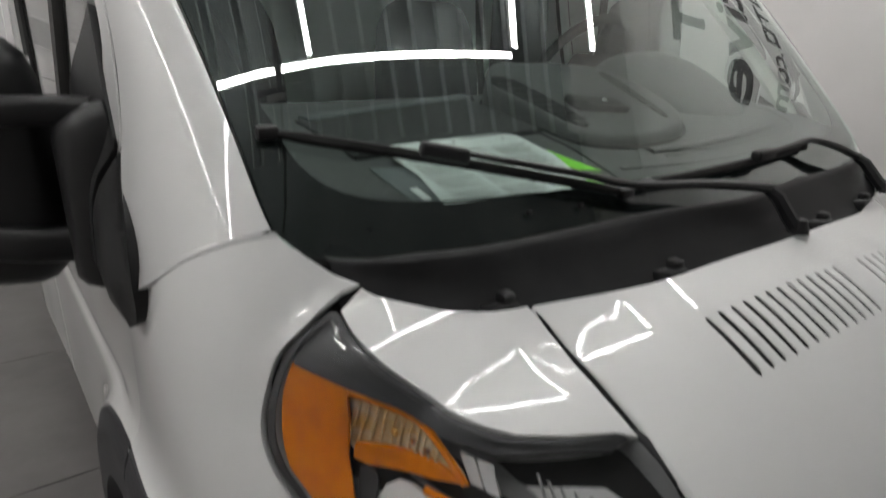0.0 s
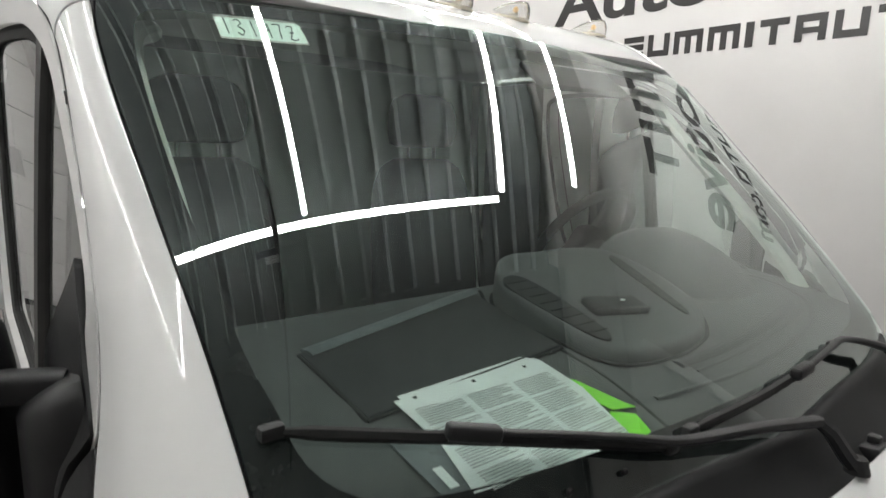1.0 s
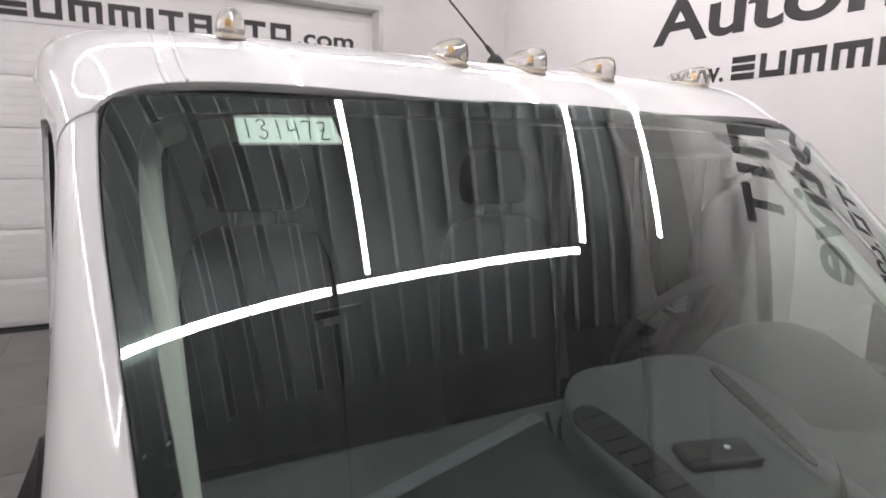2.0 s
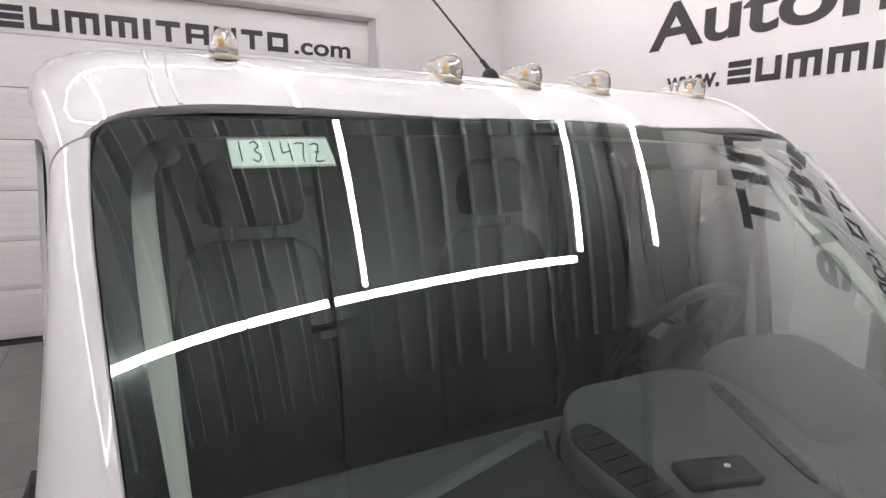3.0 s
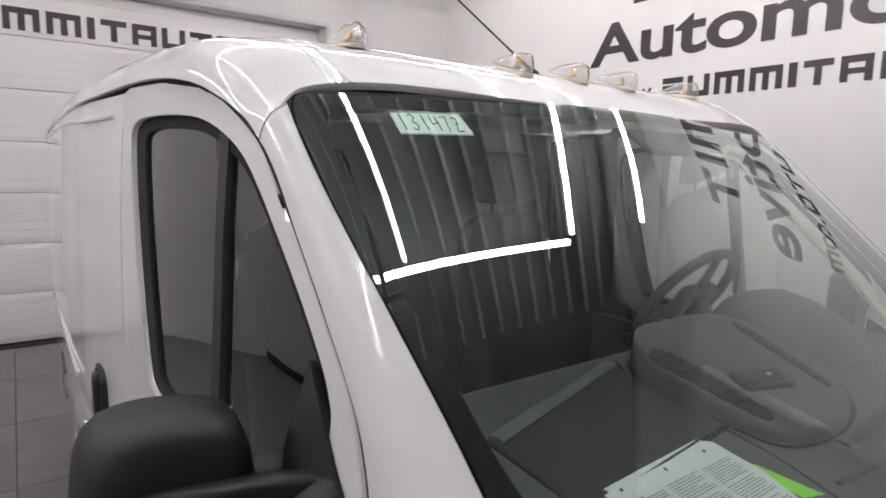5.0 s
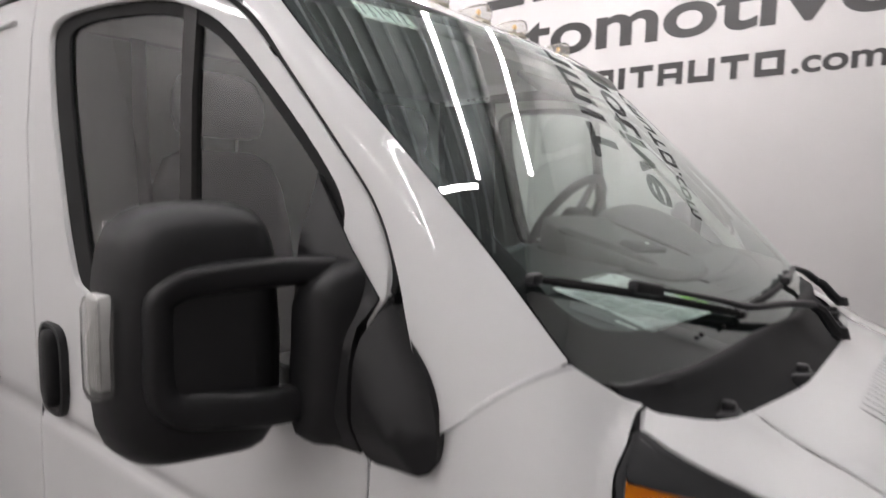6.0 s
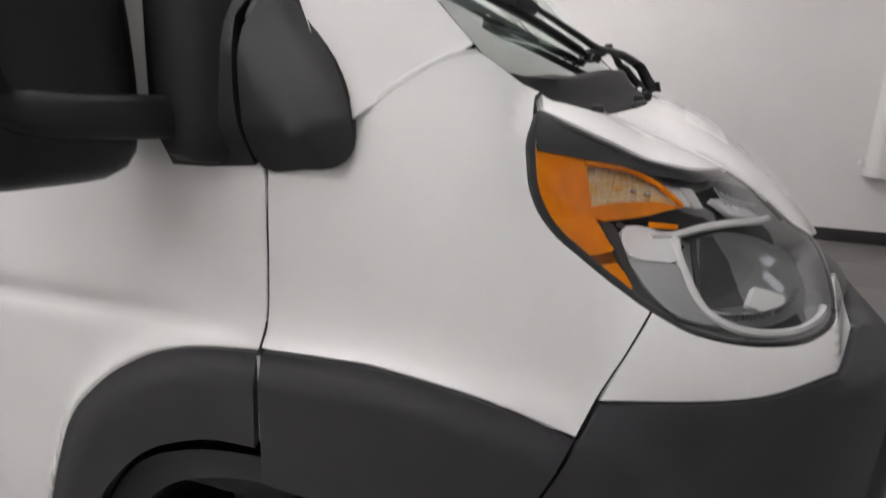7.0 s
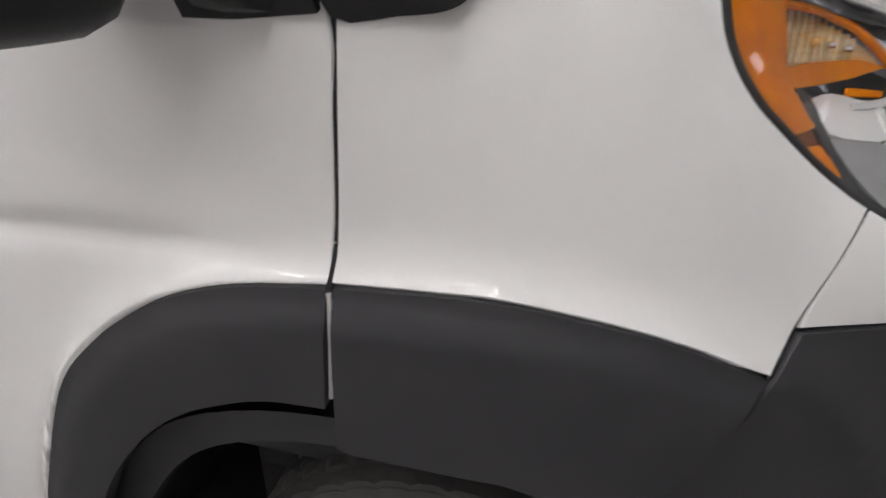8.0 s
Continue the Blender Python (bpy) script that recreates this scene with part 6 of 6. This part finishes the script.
# seats
def seat(y):
    s = new("seat")
    s["label"] = "dark cloth front seat with a separate headrest"
    place(s, van)
    X = -1.385

    def pad(rows):
        bm = bmesh.new()
        rings = []
        for cx, cz, hw, th, lean in rows:
            pts = []
            for i in range(28):
                a = 2 * math.pi * i / 28
                c, q = math.cos(a), math.sin(a)
                r = (abs(c) ** 3.6 + abs(q) ** 3.6) ** (-1 / 3.6)
                pts.append(Vector((cx + th * r * q, y + hw * r * c, cz)))
            rings.append(pts)
        return add_rings(bm, rings)

    part("backrest", pad([(X + 0.10, 1.02, 0.22, 0.07, 0), (X + 0.09, 1.10, 0.245, 0.085, 0), (X + 0.06, 1.35, 0.25, 0.085, 0), (X + 0.03, 1.58, 0.245, 0.075, 0), (X + 0.01, 1.72, 0.225, 0.065, 0), (X, 1.80, 0.19, 0.05, 0), (X - 0.003, 1.835, 0.13, 0.03, 0)]), SEAT_CLOTH, s, "dark cloth backrest", angle=60)
    part("headrest", pad([(X, 1.882, 0.11, 0.03, 0), (X, 1.895, 0.146, 0.048, 0), (X + 0.005, 1.95, 0.161, 0.055, 0), (X + 0.005, 2.02, 0.156, 0.055, 0), (X, 2.072, 0.132, 0.045, 0), (X - 0.003, 2.094, 0.085, 0.025, 0)]), SEAT_CLOTH, s, "dark cloth headrest", angle=60)
    for dy in (-0.065, 0.065):
        bm = bmesh.new()
        add_tube(bm, [(X, y + dy, 1.80), (X, y + dy, 1.90)], 0.007, 8)
        part("headrest_post", bm, STEEL, s, "bright steel post")
    bm = bmesh.new()
    add_box(bm, (X + 0.33, y, 1.06), (0.50, 0.48, 0.15), 0.05, 4)
    part("cushion", bm, SEAT_CLOTH, s, "dark cloth seat cushion")
    bm = bmesh.new()
    add_box(bm, (X + 0.30, y, 0.86), (0.42, 0.40, 0.30), 0.03, 2)
    part("pedestal", bm, DASH_DARK, s)
    bm = bmesh.new()
    e = y + (-0.27 if y < 0 else 0.27)
    add_tube(bm, [(X + 0.02, e, 2.15), (X + 0.02, e, 1.90), (X + 0.05, e, 1.60), (X + 0.14, e, 1.18)], 0.022, 6, 0.12)
    part("belt", bm, RUBBER, s, "black seat belt")


seat(-0.50)
seat(0.395)
part("cab_floor", box((-0.9, 0, 0.70), (2.1, 1.84, 0.06), 0.01), DASH_DARK, van, "dark rubber cab floor")
hl = [(-0.56, -0.80), (-0.56, 0.80), (-1.98, 0.88), (-1.98, -0.88)]
panel("headliner", hl, lambda x, y: (x, y, roof_z(x) - 0.045 - 0.06 * (abs(y) / 0.9) ** 6 - 0.03 * smooth(-0.75, -0.56, x)), TRIM_LIGHT, van, 0.08, 0.0, ref=(-1.2, 0, 3.0), label="pale grey headliner")
for sg in (1, -1):
    # pale inner pillar trim behind the glass edge
    line = curve([(-0.62, -0.78, 2.135), (-0.575, -0.83, 2.105), (-0.50, -0.838, 2.02), (-0.36, -0.835, 1.89), (-0.20, -0.835, 1.74), (-0.06, -0.83, 1.60), (0.02, -0.82, 1.50)], 4)
    bm = bmesh.new()
    add_tube(bm, [Vector(p) * Vector((1, -sg, 1)) - Vector((0.02, 0, 0.03)) for p in line], 0.030, 10, 0.7)
    part("pillar_trim", bm, TRIM_LIGHT, van, "pale grey inner pillar trim")
    bm = bmesh.new()
    add_box(bm, (-0.75, sg * 0.955, 1.16), (1.15, 0.05, 0.38), 0.02, 2)
    add_box(bm, (-0.75, sg * 0.90, 1.28), (0.70, 0.07, 0.06), 0.02, 2)
    part("door_card", bm, DASH_DARK, van, "dark inner door panel")
bm = bmesh.new()
add_box(bm, (-0.62, 0.44, 2.115), (0.13, 0.40, 0.022), 0.010, 2, Matrix.Rotation(radians(35), 3, "Y"))
part("sun_visor", bm, DASH_GREY, van, "grey sun visor folded up")

# ---- things on the glass and on the dash ----
st = thing("window_sticker", "pale green sticker with a handwritten stock number on windscreen", "sticker", tuple(Vector(screen(-0.62, 2.105)) - Vector((0.012, 0, 0.006))))
inner_glass = lambda off: (lambda y, z: (glass_x(y, z) - off, y, z))
SL = [(-0.703, 2.128), (-0.545, 2.134), (-0.543, 2.086), (-0.703, 2.082)]
panel("sheet", SL, inner_glass(0.0078), STICKER_EDGE, st, 0.02, 0.0006, ref=(-0.8, 0, 1.4))
panel("label_field", shrink(SL, 0.0035), inner_glass(0.0072), STICKER, st, 0.02, 0.0004, ref=(-0.8, 0, 1.4))


def stroke(pts, u0, w):
    """One pen stroke on the sticker; pts in a unit box for the digit."""
    bm = bmesh.new()
    L = [screen(u0 + w * px, 2.093 + 0.030 * pz) for px, pz in pts]
    add_tube(bm, [(x - 0.0062, y, z) for x, y, z in curve(L, 4)], 0.0011, 5)
    part("pen_stroke", bm, INK_DARK, st)


digits = (([(0.5, 1.0), (0.5, 0.0)],),
          ([(0.05, 0.92), (0.5, 1.02), (0.8, 0.78), (0.35, 0.55), (0.85, 0.3), (0.5, -0.02), (0.05, 0.1)],),
          ([(0.5, 1.0), (0.5, 0.0)],),
          ([(0.1, 1.0), (0.05, 0.45), (0.5, 0.5), (0.95, 0.55)], [(0.85, 0.95), (0.8, 0.0)]),
          ([(0.0, 0.95), (0.5, 1.0), (0.9, 0.95)], [(0.9, 0.95), (0.6, 0.5), (0.45, 0.0)]),
          ([(0.1, 0.9), (0.5, 0.98), (0.85, 0.9)], [(0.85, 0.9), (0.5, 0.45), (0.1, 0.05)], [(0.1, 0.05), (0.5, 0.0), (1.0, 0.08)], [(0.25, 0.5), (0.75, 0.52)]))
for k, ds_ in enumerate(digits):
    for d_ in ds_:
        stroke(d_, -0.694 + 0.0235 * k, 0.016)

paper_z = lambda x: dash_z(x) + 0.003


def sheet(name, pts, mat, lift, label, cat, curl=0.0):
    ob = thing(name, label, cat, (pts[0][0], pts[0][1], paper_z(pts[0][0]) + lift))
    panel("sheet", pts, lambda x, y: (x, y, paper_z(x) + lift + curl * math.sin(9 * x + 5 * y)), mat, ob, 0.03, 0.0012, ref=(0, -0.4, 0.5))
    return ob


bk = sheet("booklet", [(0.030, -0.655), (0.155, -0.642), (0.170, -0.545), (0.045, -0.52)], PAPER_GREY, 0.001, "grey owner's booklet lying on the dash", "booklet")
panel("cover_mark", [(0.105, -0.630), (0.142, -0.628), (0.143, -0.614), (0.106, -0.616)], lambda x, y: (x, y, paper_z(x) + 0.0028), PAPER, bk, 0.02, 0.0003, ref=(0, -0.4, 0.5), label="pale plain mark")
forms_z = lambda x, y: paper_z(x) + 0.006 + 0.0015 * math.sin(9 * x + 5 * y)
pp = sheet("paper_form", [(-0.024, -0.606), (-0.036, -0.306), (-0.026, -0.296), (0.062, -0.284), (0.180, -0.310), (0.188, -0.384), (0.162, -0.606), (0.075, -0.593)], PAPER, 0.006, "printed white forms lying on the dash", "paper", 0.0015)
for c in range(3):
    for r in range(34):
        x = 0.004 + 0.0050 * r + 0.002 * c
        if r % 9 == 8:
            continue
        y0 = -0.588 + 0.0965 * c + 0.0002 * r
        a, b = y0, y0 + 0.084 - 0.030 * ((r * 7 + c * 5) % 11 == 0) - 0.012 * ((r * 3 + c) % 4 == 0)
        b = min(b, -0.302 - 0.0010 * max(0, r - 26))
        panel("print_line", [(x, a), (x + 0.0019, a), (x + 0.0019, b), (x, b)], lambda x, y: (x, y, forms_z(x, y) + 0.0014), INK, pp, 0.05, 0.0, ref=(0, -0.4, 0.5))
for y in (-0.575, -0.46, -0.345):
    panel("punch_hole", [(-0.022, y), (-0.016, y), (-0.016, y + 0.007), (-0.022, y + 0.007)], lambda x, y: (x, y, forms_z(x, y) + 0.0014), INK_DARK, pp, 0.05, 0.0, ref=(0, -0.4, 0.5))
sheet("paper_form", [(-0.036, -0.592), (-0.048, -0.322), (-0.030, -0.300), (0.03, -0.32), (0.03, -0.58)], PAPER, 0.0035, "printed white forms lying on the dash", "paper")
sheet("green_tag", [(0.030, -0.290), (0.040, -0.276), (0.118, -0.246), (0.136, -0.236), (0.124, -0.282), (0.09, -0.295)], TAG_GREEN, 0.004, "bright lime green paper tag beside the forms", "tag", 0.002)
sheet("green_tag", [(0.126, -0.292), (0.148, -0.254), (0.186, -0.268), (0.198, -0.290), (0.186, -0.316), (0.15, -0.315)], TAG_GREEN, 0.0045, "bright lime green paper tag beside the forms", "tag", 0.002)

# ---- room: rail under the ceiling, white pipe by the wall ----
rail = thing("ceiling_rail", "black rail hung under the dark ceiling", "rail", (-1.2, -0.2, CEIL))
bm = bmesh.new()
add_tube(bm, [(2.2, -0.39, 4.36), (0.5, -0.285, 4.40), (0.3, -0.275, 4.40), (-0.6, -0.215, 4.43), (-2.6, -0.09, 4.50)], [0.010, 0.012, 0.026, 0.024, 0.022], 10)
part("bar", bm, BLACK_PLASTIC, rail, "long black bar")
for x, y, z in ((0.3, -0.275, 4.40), (-2.4, -0.10, 4.49)):
    bm = bmesh.new()
    add_tube(bm, [(x, y, z), (x, y, CEIL + 0.03)], 0.010, 8)
    part("hanger", bm, BLACK_PLASTIC, rail)
bm = bmesh.new()
add_box(bm, (0.47, -0.28, 4.37), (0.05, 0.34, 0.03), 0.006)
part("end_bracket", bm, BLACK_PLASTIC, rail)
part("end_plate", box((0.52, -0.33, 4.36), (0.05, 0.12, 0.02), 0.004), FRAME_GREY, rail)
pipe = thing("wall_pipe", "white boxed pipe ending above the floor on wall", "pipe", (2.2, WALL_LEFT, 0.6))
bm = bmesh.new()
add_tube(bm, [(2.22, WALL_LEFT - 0.10, 0.62), (2.22, WALL_LEFT - 0.10, CEIL)], 0.10, 20)
part("duct", bm, WALL_WHITE, pipe, "white upright duct")
bm = bmesh.new()
add_tube(bm, [(2.22, WALL_LEFT - 0.10, 0.70), (2.08, WALL_LEFT - 0.10, 0.73)], 0.025, 10)
part("tap", bm, WALL_WHITE, pipe)
